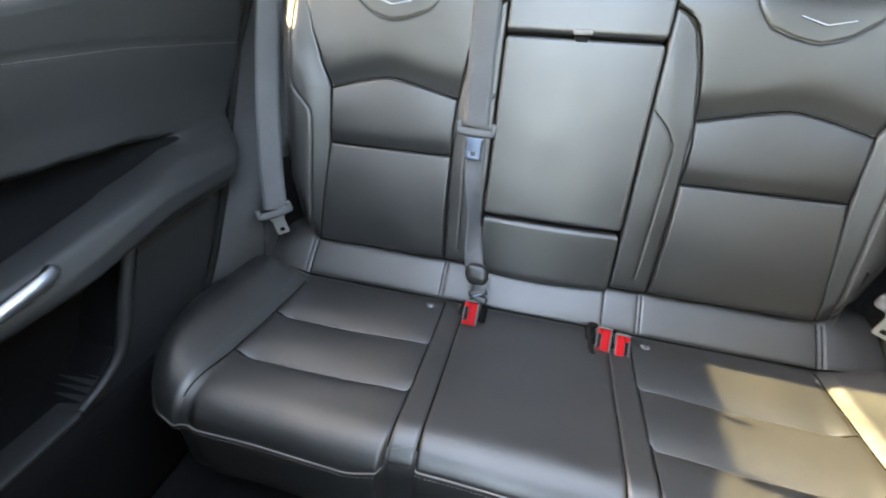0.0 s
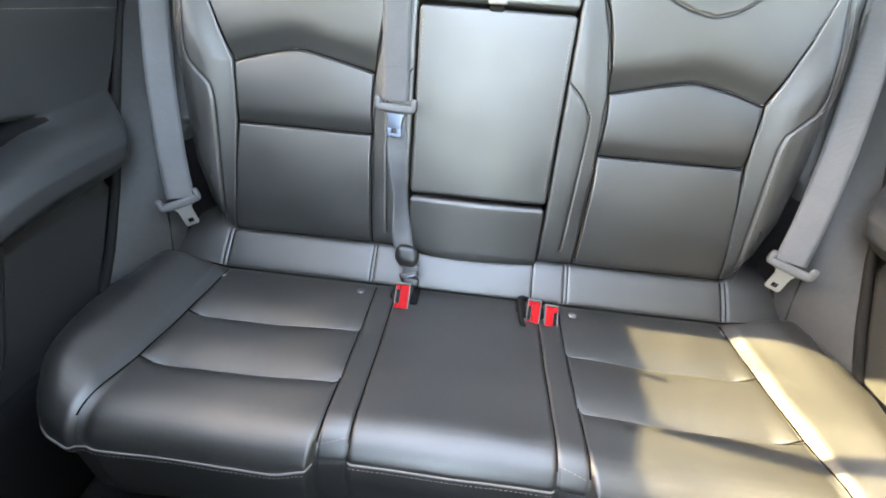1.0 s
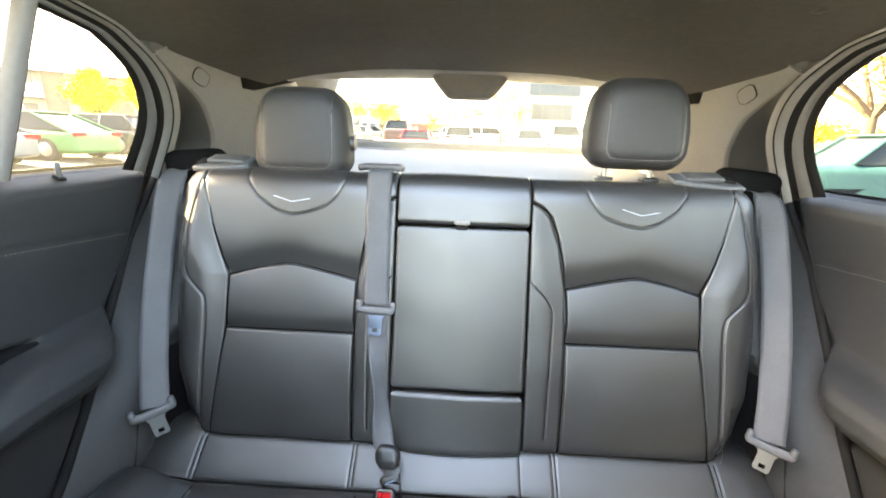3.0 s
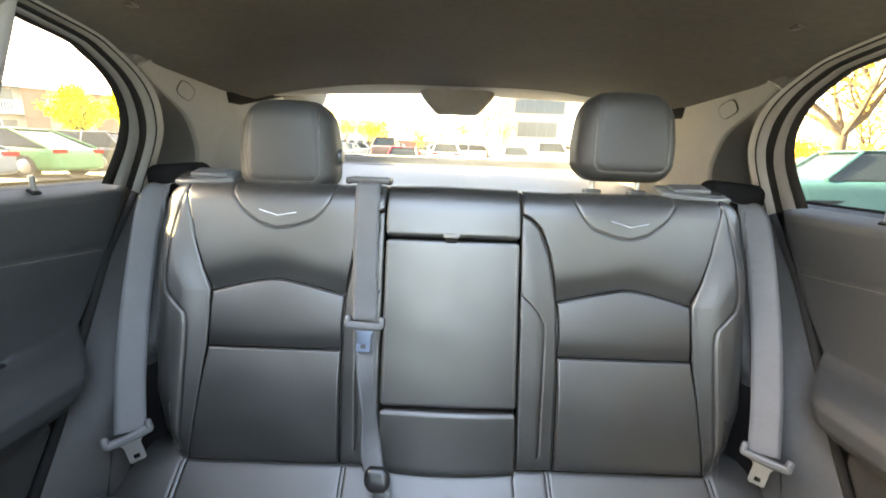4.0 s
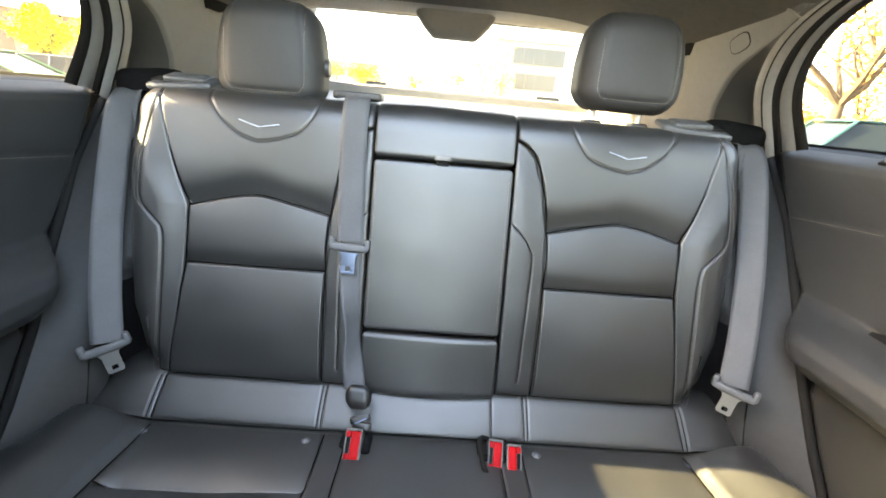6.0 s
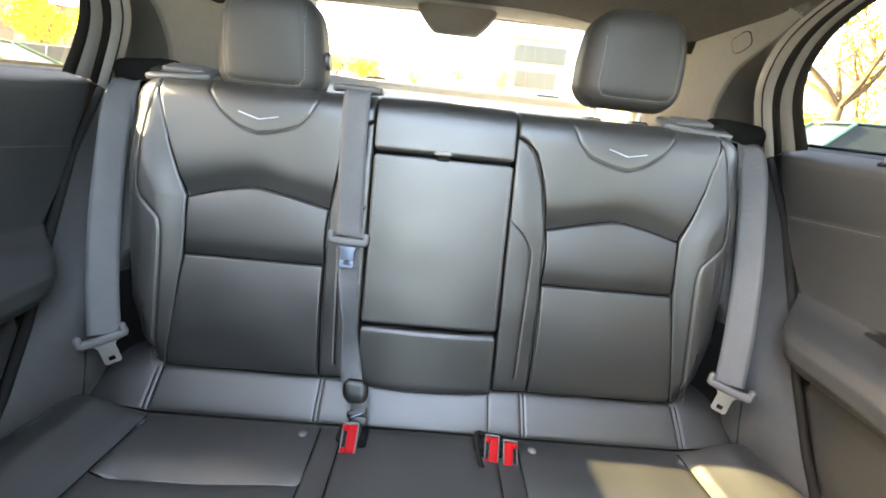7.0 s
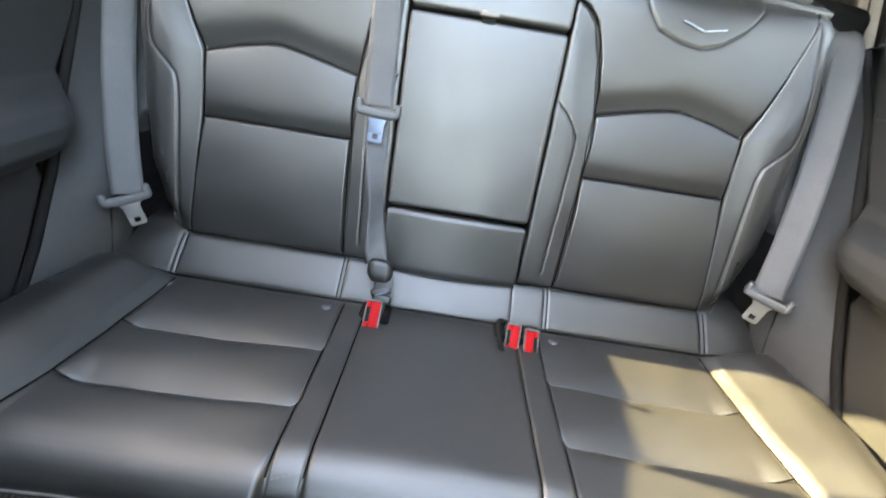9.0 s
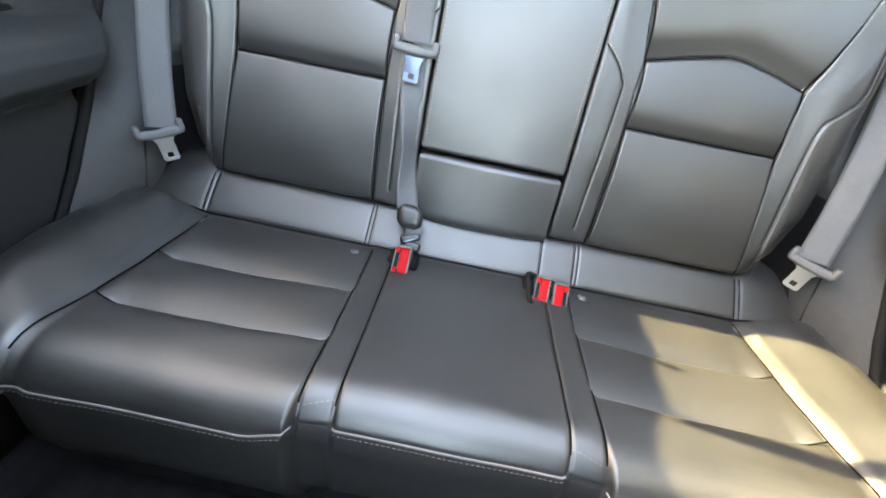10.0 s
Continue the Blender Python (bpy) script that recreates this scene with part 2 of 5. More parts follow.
def tube(path, radius, sides=8, closed=False, caps=True):
    """A bmesh tube along 3D points; radius a number or one for each point."""
    p = [Vector(q) for q in path]
    n = len(p)
    rad = [radius] * n if isinstance(radius, (int, float)) else [float(q) for q in radius]
    bm = bmesh.new()
    rings = []
    ref = None
    for i in range(n):
        a = p[(i - 1) % n] if closed or i else p[0]
        b = p[(i + 1) % n] if closed or i < n - 1 else p[-1]
        t = (b - a).normalized()
        if ref is None:
            ref = t.orthogonal().normalized()
        ref = (ref - t * ref.dot(t)).normalized()
        o = t.cross(ref)
        rings.append([bm.verts.new(p[i] + rad[i] * (math.cos(k * math.tau / sides) * ref + math.sin(k * math.tau / sides) * o)) for k in range(sides)])
    for i in range(n if closed else n - 1):
        r, q = rings[i], rings[(i + 1) % n]
        for k in range(sides):
            bm.faces.new((r[k], r[(k + 1) % sides], q[(k + 1) % sides], q[k]))
    if caps and not closed:
        bm.faces.new(rings[0])
        bm.faces.new(rings[-1])
    return bm


def rbox(size, r, m=None, cuts=6, shape=None):
    """A bmesh box with rounded edges of radius r, centred, then shaped by a function of the vertex and placed by m."""
    bm = bmesh.new()
    bmesh.ops.create_cube(bm, size=2.0)
    bmesh.ops.subdivide_edges(bm, edges=bm.edges[:], cuts=cuts, use_grid_fill=True)
    h = Vector(size) / 2
    r = min(r, min(h) * 0.999)
    inner = h - Vector((r, r, r))
    for v in bm.verts:
        q = Vector([math.copysign(abs(c) ** 0.75, c) for c in v.co])
        c = Vector([q[i] * h[i] for i in range(3)])
        core = Vector([max(-inner[i], min(inner[i], c[i])) for i in range(3)])
        d = c - core
        if d.length > 1e-9:
            c = core + d.normalized() * r
        v.co = c
        if shape:
            v.co = Vector(shape(v.co))
    if m is not None:
        bm.transform(m)
    return bm


def join(*bms):
    out = bmesh.new()
    for b in bms:
        me = bpy.data.meshes.new("tmp")
        b.to_mesh(me)
        b.free()
        out.from_mesh(me)
        bpy.data.meshes.remove(me)
    return out


def prism(outline, depth, bevel=0.0, m=None, segs=2):
    """A flat outline (x, z) given depth along y from 0, with bevelled edges."""
    bm = bmesh.new()
    front = [bm.verts.new((x, 0, z)) for x, z in outline]
    f = bm.faces.new(front)
    ext = bmesh.ops.extrude_face_region(bm, geom=[f])
    bmesh.ops.translate(bm, vec=(0, depth, 0), verts=[g for g in ext["geom"] if isinstance(g, bmesh.types.BMVert)])
    bmesh.ops.recalc_face_normals(bm, faces=bm.faces)
    if bevel:
        bmesh.ops.bevel(bm, geom=bm.edges[:], offset=bevel, segments=segs, affect="EDGES", profile=0.6)
    if m is not None:
        bm.transform(m)
    return bm


def band(centres, across, half, thick=0.0012, ripple=0.0):
    """A belt: a thin flat band along centres, lying along the given across vectors, with its own UVs."""
    verts, faces, uv = [], [], []
    c = [Vector(q) for q in centres]
    n = len(c)
    ln = 0.0
    K = 6
    for i in range(n):
        t = (c[min(i + 1, n - 1)] - c[max(i - 1, 0)]).normalized()
        a = Vector(across[i])
        a = (a - t * a.dot(t)).normalized()
        o = a.cross(t).normalized()
        hw = half[i] if isinstance(half, (list, tuple, np.ndarray)) else half
        if i:
            ln += (c[i] - c[i - 1]).length
        for s in (1, -1):
            for k in range(K + 1):
                e = (k / K * 2 - 1)
                bow = ripple * (1 - e * e)
                verts.append(c[i] + a * (hw * e) + o * (s * thick / 2 * (1 if 0 < k < K else 0.3) + bow))
                uv.append((ln, hw * e))
    R = 2 * (K + 1)
    for i in range(n - 1):
        o, q = i * R, (i + 1) * R
        for k in range(K):
            faces.append((o + k, o + k + 1, q + k + 1, q + k))
            faces.append((o + K + 2 + k, o + K + 1 + k, q + K + 1 + k, q + K + 2 + k))
        faces.append((o + K, o + R - 1, q + R - 1, q + K))
        faces.append((o + K + 1, o, q, q + K + 1))
    return verts, faces, uv


def stitches(name, path, normals, parent, mat=None, length=0.0042, gap=0.0022, r=0.0005, lift=0.0003):
    """A row of thread stitches lying on a surface."""
    p = np.array(path, float)
    q = np.array(normals, float)
    ln = np.concatenate([[0], np.cumsum(np.linalg.norm(np.diff(p, axis=0), axis=1))])
    verts, faces = [], []
    s = 0.001
    while s + length < ln[-1]:
        pa = np.array([np.interp(s, ln, p[:, k]) for k in range(3)])
        pb = np.array([np.interp(s + length, ln, p[:, k]) for k in range(3)])
        nn = np.array([np.interp(s, ln, q[:, k]) for k in range(3)])
        nn /= np.linalg.norm(nn)
        t = (pb - pa) / np.linalg.norm(pb - pa)
        side = np.cross(t, nn)
        base = len(verts)
        for c, k in ((pa, 0.4), (pa * 0.65 + pb * 0.35, 1.0), (pa * 0.35 + pb * 0.65, 1.0), (pb, 0.4)):
            up = nn * (lift + r * (k - 0.4))
            verts += [c + side * r * k + up, c + nn * r * 1.2 * k + up, c - side * r * k + up]
        for j in range(3):
            b = base + 3 * j
            faces += [(b, b + 1, b + 4, b + 3), (b + 1, b + 2, b + 5, b + 4)]
        s += length + gap
    return part(name, mesh_of(name, verts, faces, mat or THREAD), mat or THREAD, parent)

# ---- car body and setting ----
def side_x(z):
    """Half-width of the cabin's upper sides, which lean inward."""
    return 0.70 - 0.42 * (np.asarray(z, float) - 1.18)


CURVE_GLASS = [(0.134, 1.190), (0.145, 1.268), (0.131, 1.325), (0.087, 1.374), (0.022, 1.408), (-0.04, 1.423), (-0.30, 1.448), (-0.66, 1.446)]
CURVE_FRAME = [(0.192, 1.180), (0.193, 1.272), (0.168, 1.326), (0.121, 1.375), (0.051, 1.412), (-0.03, 1.432), (-0.30, 1.460), (-0.66, 1.454)]
CURVE_SEAL = [(0.216, 1.170), (0.217, 1.272), (0.193, 1.329), (0.145, 1.377), (0.073, 1.415), (-0.017, 1.438), (-0.30, 1.464), (-0.66, 1.458)]
CURVE_BODY = [(0.264, 1.150), (0.264, 1.274), (0.238, 1.334), (0.184, 1.385), (0.095, 1.424), (-0.005, 1.448), (-0.30, 1.474), (-0.66, 1.468)]


def blend(a, b, k):
    return [(p[0] * (1 - k) + q[0] * k, p[1] * (1 - k) + q[1] * k) for p, q in zip(a, b)]


def loft(curves, offsets, side, n=70):
    """A ribbon along the door opening: each curve in (y, z) with its distance inward from the side."""
    rows = []
    for c, o in zip(curves, offsets):
        q = curve_pts(c, n)
        rows.append(np.stack([side * (side_x(q[:, 1]) - o), q[:, 0], q[:, 1]], -1))
    return np.array(rows)


def ribbon(name, curves, offsets, side, mat, parent, label=""):
    P = loft(curves, offsets, side)
    F = grid_faces(*P.shape[:2])
    if side < 0:
        F = F[:, ::-1]
    return part(name, mesh_of(name, P.reshape(-1, 3), F, mat), mat, parent, label)


DOOR_EDGE = [(0.30, -0.34), (0.45, -0.30), (0.60, -0.226), (0.67, -0.172), (0.73, -0.129), (0.816, -0.072), (0.846, -0.050), (0.905, -0.005), (1.0, 0.085), (1.055, 0.12), (1.15, 0.178), (1.20, 0.212)]
DOOR_X = [(0.30, 0.668), (0.55, 0.662), (0.70, 0.658), (0.80, 0.656), (0.832, 0.650), (0.843, 0.618), (0.862, 0.602), (0.885, 0.604), (0.902, 0.615), (0.915, 0.640),
          (0.925, 0.668), (0.94, 0.684), (1.0, 0.690), (1.10, 0.688), (1.160, 0.689), (1.172, 0.692), (1.179, 0.699), (1.189, 0.713), (1.195, 0.722), (1.198, 0.745)]


def rear_door(side, label):
    d = thing("rear_door", (side * 0.70, -0.30, 0.30), label, "car door", "rear doors")
    z = np.concatenate([np.linspace(0.30, 0.58, 30), np.arange(0.5835, 0.782, 0.0032), np.arange(0.784, 0.95, 0.0035), np.arange(0.955, 1.16, 0.006), np.arange(1.162, 1.1945, 0.003),
                        [1.196, 1.1975, 1.1982, 1.1983]])
    zx = np.array(DOOR_X)
    # the upper ledge keeps running outward to the glass
    xs = np.interp(z, zx[:, 0], zx[:, 1])
    xs[-4:] = [0.7235, 0.728, 0.738, 0.750]
    u = np.concatenate([np.linspace(0, 0.08, 26), np.linspace(0.083, 1, 230)])
    ye = np.interp(z, [q[0] for q in DOOR_EDGE], [q[1] for q in DOOR_EDGE])
    Y = ye[:, None] + (-0.64 - ye[:, None]) * u[None, :]
    Z = np.broadcast_to(z[:, None], Y.shape).copy()
    X = np.broadcast_to(xs[:, None], Y.shape).copy()
    # the window line falls towards the front, bent out of view to fit the sun patch
    Z -= smooth(1.10, 1.18, Z) * 0.12 * np.clip(-0.07 - Y, 0, 0.30)
    # armrest droops forward, and its rear end is rounded
    arm = np.exp(-((Z - 0.875) / 0.05) ** 2)
    Z -= arm * 0.045 * smooth(0.20, 0.50, -Y)
    e = ye[:, None] - Y
    pad = np.interp(Z, [0.80, 0.84, 0.90, 0.925], [0.0, 1.0, 1.0, 0.0])
    X += roll(e, 0.018) + pad * roll(np.clip(e - 0.012, 0, 1), 0.050)
    seam = np.abs(Z - np.interp(Y, [-0.3, -0.15, 0.13], [1.094, 1.090, 1.066]))
    X += 0.0018 * np.exp(-(seam / 0.0025) ** 2) + 0.0012 * np.exp(-seam / 0.015)
    low = np.abs(Z - 0.828)
    X += 0.004 * np.exp(-(low / 0.004) ** 2)
    # grip recess above the armrest
    arm_top = np.interp(Y, [-0.45, -0.25, -0.10], [0.878, 0.903, 0.926])
    rec_top = np.interp(Y, [-0.45, -0.20, -0.10], [0.962, 0.948, 0.938])
    rec = smooth(0.0, 0.012, Z - arm_top) * (1 - smooth(-0.006, 0.004, Z - rec_top)) * smooth(0.095, 0.17, -Y)
    X += (0.026 + 0.055 * smooth(0.13, 0.30, -Y)) * rec
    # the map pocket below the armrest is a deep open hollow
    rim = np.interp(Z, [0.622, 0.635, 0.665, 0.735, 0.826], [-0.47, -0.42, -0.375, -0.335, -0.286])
    X += 0.085 * smooth(0.0, 0.012, rim - Y) * smooth(0.615, 0.635, Z) * (1 - smooth(0.815, 0.828, Z))
    P = np.stack([side * X, Y, Z], -1)
    lab = np.where(z[:, None] > np.interp(Y, [-0.3, -0.15, 0.13], [1.094, 1.090, 1.066]), 0, np.where(z[:, None] > 0.935, 1, np.where(z[:, None] > 0.828, 2, 3)))
    # pocket hollow is coloured black in place of the shade inside it
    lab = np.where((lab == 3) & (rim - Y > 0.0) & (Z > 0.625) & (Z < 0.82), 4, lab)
    split_grid(P, lab, ["upper_panel", "middle_panel", "armrest", "lower_panel", "map_pocket_shade"], [VINYL, VINYL, VINYL, HARD_BLACK, SHADE_BLACK], d, flip=side > 0)
    ys = np.linspace(0.11, -0.55, 120)
    zs = np.interp(ys, [-0.3, -0.15, 0.13], [1.094, 1.090, 1.066]) - 0.005
    stitches("stitching", np.stack([np.full(120, side * 0.6885), ys, zs], -1), np.tile([-side, 0, 0], (120, 1)), d, THREAD, r=0.0004)
    # black sheet inside the grip recess, standing in for its shade
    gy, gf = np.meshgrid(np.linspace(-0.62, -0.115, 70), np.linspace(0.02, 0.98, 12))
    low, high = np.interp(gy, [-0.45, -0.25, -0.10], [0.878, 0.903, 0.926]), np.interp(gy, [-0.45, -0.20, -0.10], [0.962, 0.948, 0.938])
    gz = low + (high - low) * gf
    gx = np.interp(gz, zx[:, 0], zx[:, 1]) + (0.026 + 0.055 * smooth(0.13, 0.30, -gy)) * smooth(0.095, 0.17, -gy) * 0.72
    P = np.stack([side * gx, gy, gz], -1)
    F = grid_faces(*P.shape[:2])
    part("grip_shade_sheet", mesh_of("grip_shade_sheet", P.reshape(-1, 3), F if side < 0 else F[:, ::-1], SHADE_BLACK), SHADE_BLACK, d, "black sheet standing in for shade in the grip recess")
    # edge return and window frame
    er = np.array(DOOR_EDGE)
    q = curve_pts([(b, a) for a, b in DOOR_EDGE], 50)
    bx = np.maximum(np.interp(q[:, 1], zx[:, 0], zx[:, 1]), 0.655)
    P = np.stack([np.stack([side * (bx + 0.017), q[:, 0], q[:, 1]], -1), np.stack([side * (bx + 0.12), q[:, 0] + 0.02, q[:, 1]], -1)])
    part("door_edge", mesh_of("door_edge", P.reshape(-1, 3), grid_faces(2, 50), RUBBER), RUBBER, d)
    mid = blend(CURVE_GLASS, CURVE_FRAME, 0.40)
    ribbon("glass_seal", [CURVE_GLASS, blend(CURVE_GLASS, mid, 0.3), mid, mid], [-0.004, 0.0, 0.002, -0.004], side, RUBBER, d)
    ribbon("window_frame", [mid, blend(mid, CURVE_FRAME, 0.15), blend(mid, CURVE_FRAME, 0.8), CURVE_FRAME, CURVE_FRAME], [-0.006, 0.003, 0.006, 0.002, -0.010], side, FRAME_GREY, d)
    # division bar
    for nm, y0, y1, mat, o in (("division_bar", -0.108, -0.088, TRIM_LIGHT, 0.002), ("bar_seal", -0.088, -0.084, RUBBER, -0.004)):
        zz = np.linspace(1.19, 1.46, 8)
        P = np.array([[(side * (side_x(k) - o - bump), y, k) for k in zz] for y, bump in ((y0, -0.016), (y0, 0.0), (y0 * 0.8 + y1 * 0.2, 0.004), (y0 * 0.2 + y1 * 0.8, 0.004), (y1, 0.0), (y1, -0.016))])
        part(nm, mesh_of(nm, P.reshape(-1, 3), grid_faces(6, 8), mat), mat, d)
    # glass, in two panes
    for y0, y1 in ((-0.66, -0.105), (-0.105, 0.20)):
        P = np.array([[(side * (side_x(k) + 0.018), y, k) for y in (y0, y1)] for k in (1.16, 1.47)])
        g = part("window_pane", mesh_of("window_pane", P.reshape(-1, 3), grid_faces(2, 2), GLASS, False), GLASS, d)
    # wiper lip along the glass
    part("belt_seal", tube([(side * 0.727, 0.19, 1.1985), (side * 0.727, -0.07, 1.1985), (side * 0.727, -0.37, 1.1625), (side * 0.727, -0.64, 1.1625)], 0.0030, 8), RUBBER, d)
    y = -0.008 if side > 0 else 0.004
    pin = tube([(side * 0.706, y, 1.182), (side * 0.706, y, 1.200), (side * 0.706, y, 1.208), (side * 0.706, y, 1.212)], [0.0038, 0.0038, 0.0050, 0.0038], 12)
    part("lock_pin", pin, PALE, d, "small pale door lock pin")
    part("pin_bezel", rbox((0.014, 0.016, 0.005), 0.0018, Matrix.Translation((side * 0.706, y, 1.1855)) @ Matrix.Rotation(radians(side * -33), 4, "Y"), 5), RUBBER, d)
    # pull handle and release
    part("pull_handle", tube(curve_pts([(side * 0.612, -0.425, 0.872), (side * 0.600, -0.445, 0.872), (side * 0.597, -0.52, 0.862), (side * 0.61, -0.62, 0.84)], 24), 0.009, 12), CHROME, d, "bright metal pull handle trim")
    part("release_handle", tube(curve_pts([(side * 0.675, -0.370, 1.045), (side * 0.66, -0.375, 1.05), (side * 0.655, -0.41, 1.045), (side * 0.66, -0.45, 1.03), (side * 0.675, -0.455, 1.025)], 20), 0.006, 10), CHROME, d, "chrome door release")
    part("pocket_rim", tube(curve_pts([(side * 0.664, -0.286, 0.826), (side * 0.664, -0.335, 0.735), (side * 0.664, -0.375, 0.665), (side * 0.662, -0.42, 0.635), (side * 0.660, -0.47, 0.622)], 40), np.linspace(0.013, 0.007, 40), 10), VINYL, d)
    # lower pocket block, in the same shade-imitating black
    part("map_pocket", rbox((0.05, 0.30, 0.26), 0.02, Matrix.Translation((side * 0.668, -0.47, 0.48)), 6), SHADE_BLACK, d)
    return d


rear_door(-1, "closed rear door with black vinyl panel, armrest and window, in shade")
rear_door(1, "closed rear door with black vinyl panel and armrest, lower part in sun")


def quarter(side):
    """Inner side trim between the bench and the door, and the pillar trim above it."""
    t = thing("side_trim", (side * 0.62, 0.0, 0.40), "dark grey plastic side trim between bench and door", "trim", "side trims", "structure")
    zs = np.array([1.160, 1.150, 1.05, 0.90, 0.80, 0.70, 0.62, 0.45, 0.36])
    ix, iy = np.array([0.54, 0.54, 0.54, 0.53, 0.52, 0.52, 0.55, 0.58, 0.59]), np.array([0.20, 0.19, 0.15, 0.11, 0.08, 0.06, 0.02, -0.14, -0.22])
    ox, oy = np.array([0.712, 0.710, 0.700, 0.683, 0.668, 0.662, 0.660, 0.665, 0.67]), np.array([0.235, 0.225, 0.125, 0.012, -0.062, -0.139, -0.209, -0.29, -0.32])
    v = np.linspace(0, 1, 60)
    zz = np.interp(v, np.linspace(0, 1, 9), zs)
    rows = []
    for u in np.linspace(0, 1, 26):
        x = np.interp(v, np.linspace(0, 1, 9), ix) * (1 - u) + np.interp(v, np.linspace(0, 1, 9), ox) * u
        y = np.interp(v, np.linspace(0, 1, 9), iy) * (1 - u) + np.interp(v, np.linspace(0, 1, 9), oy) * u
        y = y - 0.006 * np.sin(np.pi * u) * np.interp(zz, [0.6, 0.8, 1.1], [0.3, 1, 1])
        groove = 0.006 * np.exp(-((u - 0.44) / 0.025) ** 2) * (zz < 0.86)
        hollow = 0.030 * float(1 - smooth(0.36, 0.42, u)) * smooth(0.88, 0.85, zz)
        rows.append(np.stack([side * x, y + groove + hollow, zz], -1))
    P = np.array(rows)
    # inner lower part is coloured black to imitate shade beside the bench
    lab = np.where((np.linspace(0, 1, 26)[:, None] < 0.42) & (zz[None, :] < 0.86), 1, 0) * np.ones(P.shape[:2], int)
    split_grid(P, lab, ["trim_panel", "lower_trim_shade"], [TRIM_GREY, SHADE_BLACK], t, flip=side < 0)
    part("trim_joint", tube(curve_pts([(side * 0.604, -0.043, 0.738), (side * 0.6025, -0.054, 0.707), (side * 0.6005, -0.068, 0.672), (side * 0.599, -0.079, 0.645)], 20), 0.0016, 6), RUBBER, t, "thin dark joint of the trim")
    q = np.stack([np.interp(v, np.linspace(0, 1, 9), ox) * side, np.interp(v, np.linspace(0, 1, 9), oy) - 0.002, zz], -1)
    part("door_weatherstrip", tube(q, 0.008, 8), RUBBER, t, "black rubber weatherstrip")
    # pillar trim
    p = thing("pillar_trim", (side * 0.66, 0.40, 1.18), "light grey rear pillar trim with an oval cover", "trim", "pillar trims", "structure")
    ribbon("door_seal", [CURVE_FRAME, CURVE_FRAME, blend(CURVE_FRAME, CURVE_SEAL, 0.5), CURVE_SEAL, CURVE_SEAL], [-0.012, -0.001, 0.001, 0.0, -0.012], side, RUBBER, p, "black door seal")
    ribbon("pillar_strip", [CURVE_SEAL, CURVE_SEAL, blend(CURVE_SEAL, CURVE_BODY, 0.5), CURVE_BODY, blend(CURVE_SEAL, CURVE_BODY, 1.3)], [-0.012, 0.0, 0.006, 0.003, -0.02], side, TRIM_LIGHT, p)
    q = loft([blend(CURVE_SEAL, CURVE_BODY, 0.42)], [0.0065], side)[0]
    part("trim_joint", tube(q, 0.0014, 6), RUBBER, p, "thin dark joint in the pillar trim")
    cove = np.array([(0.436, 1.15), (0.436, 1.22), (0.425, 1.25), (0.398, 1.283), (0.334, 1.336), (0.254, 1.370), (0.190, 1.396), (0.138, 1.422)])
    z = np.linspace(1.10, 1.50, 110)
    off = np.concatenate([np.linspace(-0.40, -0.07, 60), np.linspace(-0.066, 0.040, 40), np.linspace(0.05, 0.90, 60)])
    OFF, Z = np.meshgrid(off, z)
    q = curve_pts([tuple(k) for k in cove], 120)
    edge = np.interp(Z, q[:, 1], q[:, 0])
    Y = np.clip(edge + OFF, 0.02, 1.03)
    # the hollow falls away from its rounded edge and comes back up to the strip beside the door
    strip = np.interp(Z, [1.10, 1.274, 1.332, 1.383, 1.424, 1.45], [0.265, 0.265, 0.239, 0.186, 0.097, 0.0])
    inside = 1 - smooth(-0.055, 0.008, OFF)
    X = side_x(Z) + 0.072 * inside * smooth(0.002, 0.095, Y - strip) - 0.17 * np.clip(Y - 0.50, 0, 1) ** 1.2 + 0.004
    P = np.stack([side * X, Y, Z], -1)
    lab = np.zeros(X.shape, int)
    # open where the door's window is
    hole = Y < strip - 0.002
    lab = np.where(hole, 2, lab)
    # the hollow takes the darker tone that imitates its shade
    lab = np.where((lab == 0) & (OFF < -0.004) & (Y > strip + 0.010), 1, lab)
    # the panel ends before the roof lining; at the back a dark wedge imitates the shaded gap to the tailgate
    lab = np.where((lab == 0) & (Y < 0.170 + 1.48 * (Z - 1.428)), 3, lab)
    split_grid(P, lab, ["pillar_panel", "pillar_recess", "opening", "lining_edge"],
               [TRIM_LIGHT, PILLAR_SHADE, PILLAR_SHADE, HEADLINER], p, flip=side < 0, skip=2)
    part("panel_end", tube([(side * (float(side_x(k)) + 0.001), 0.170 + 1.48 * (k - 1.428), k) for k in np.linspace(1.408, 1.428, 8)], 0.002, 8), TRIM_LIGHT, p)
    # wedge coloured black for the shade beside the tailgate
    k = np.linspace(0, 1, 12)
    zz = 1.436 - 0.050 * k
    front, back = 0.440 + 0.050 * k ** 1.5, 0.74 - 0.20 * k
    P = np.array([np.stack([side * (side_x(zz) - 0.001 - 0.17 * np.clip(yy - 0.50, 0, 1) ** 1.2), yy, zz], -1) for yy in (front, front * 0.9 + back * 0.1, front * 0.5 + back * 0.5, back)])
    P[0, :, 0] += side * 0.008
    part("tailgate_gap_shade", mesh_of("tailgate_gap_shade", P.reshape(-1, 3), grid_faces(4, 12), RUBBER), RUBBER, p, "dark wedge painted for the shaded gap by the tailgate")
    # airbag cover: a rounded, leaning lozenge with a dark joint round it
    ring = []
    for k in range(48):
        c, q = math.cos(k * math.tau / 48), math.sin(k * math.tau / 48)
        yy = 0.302 + 0.030 * math.copysign(abs(c) ** 0.62, c)
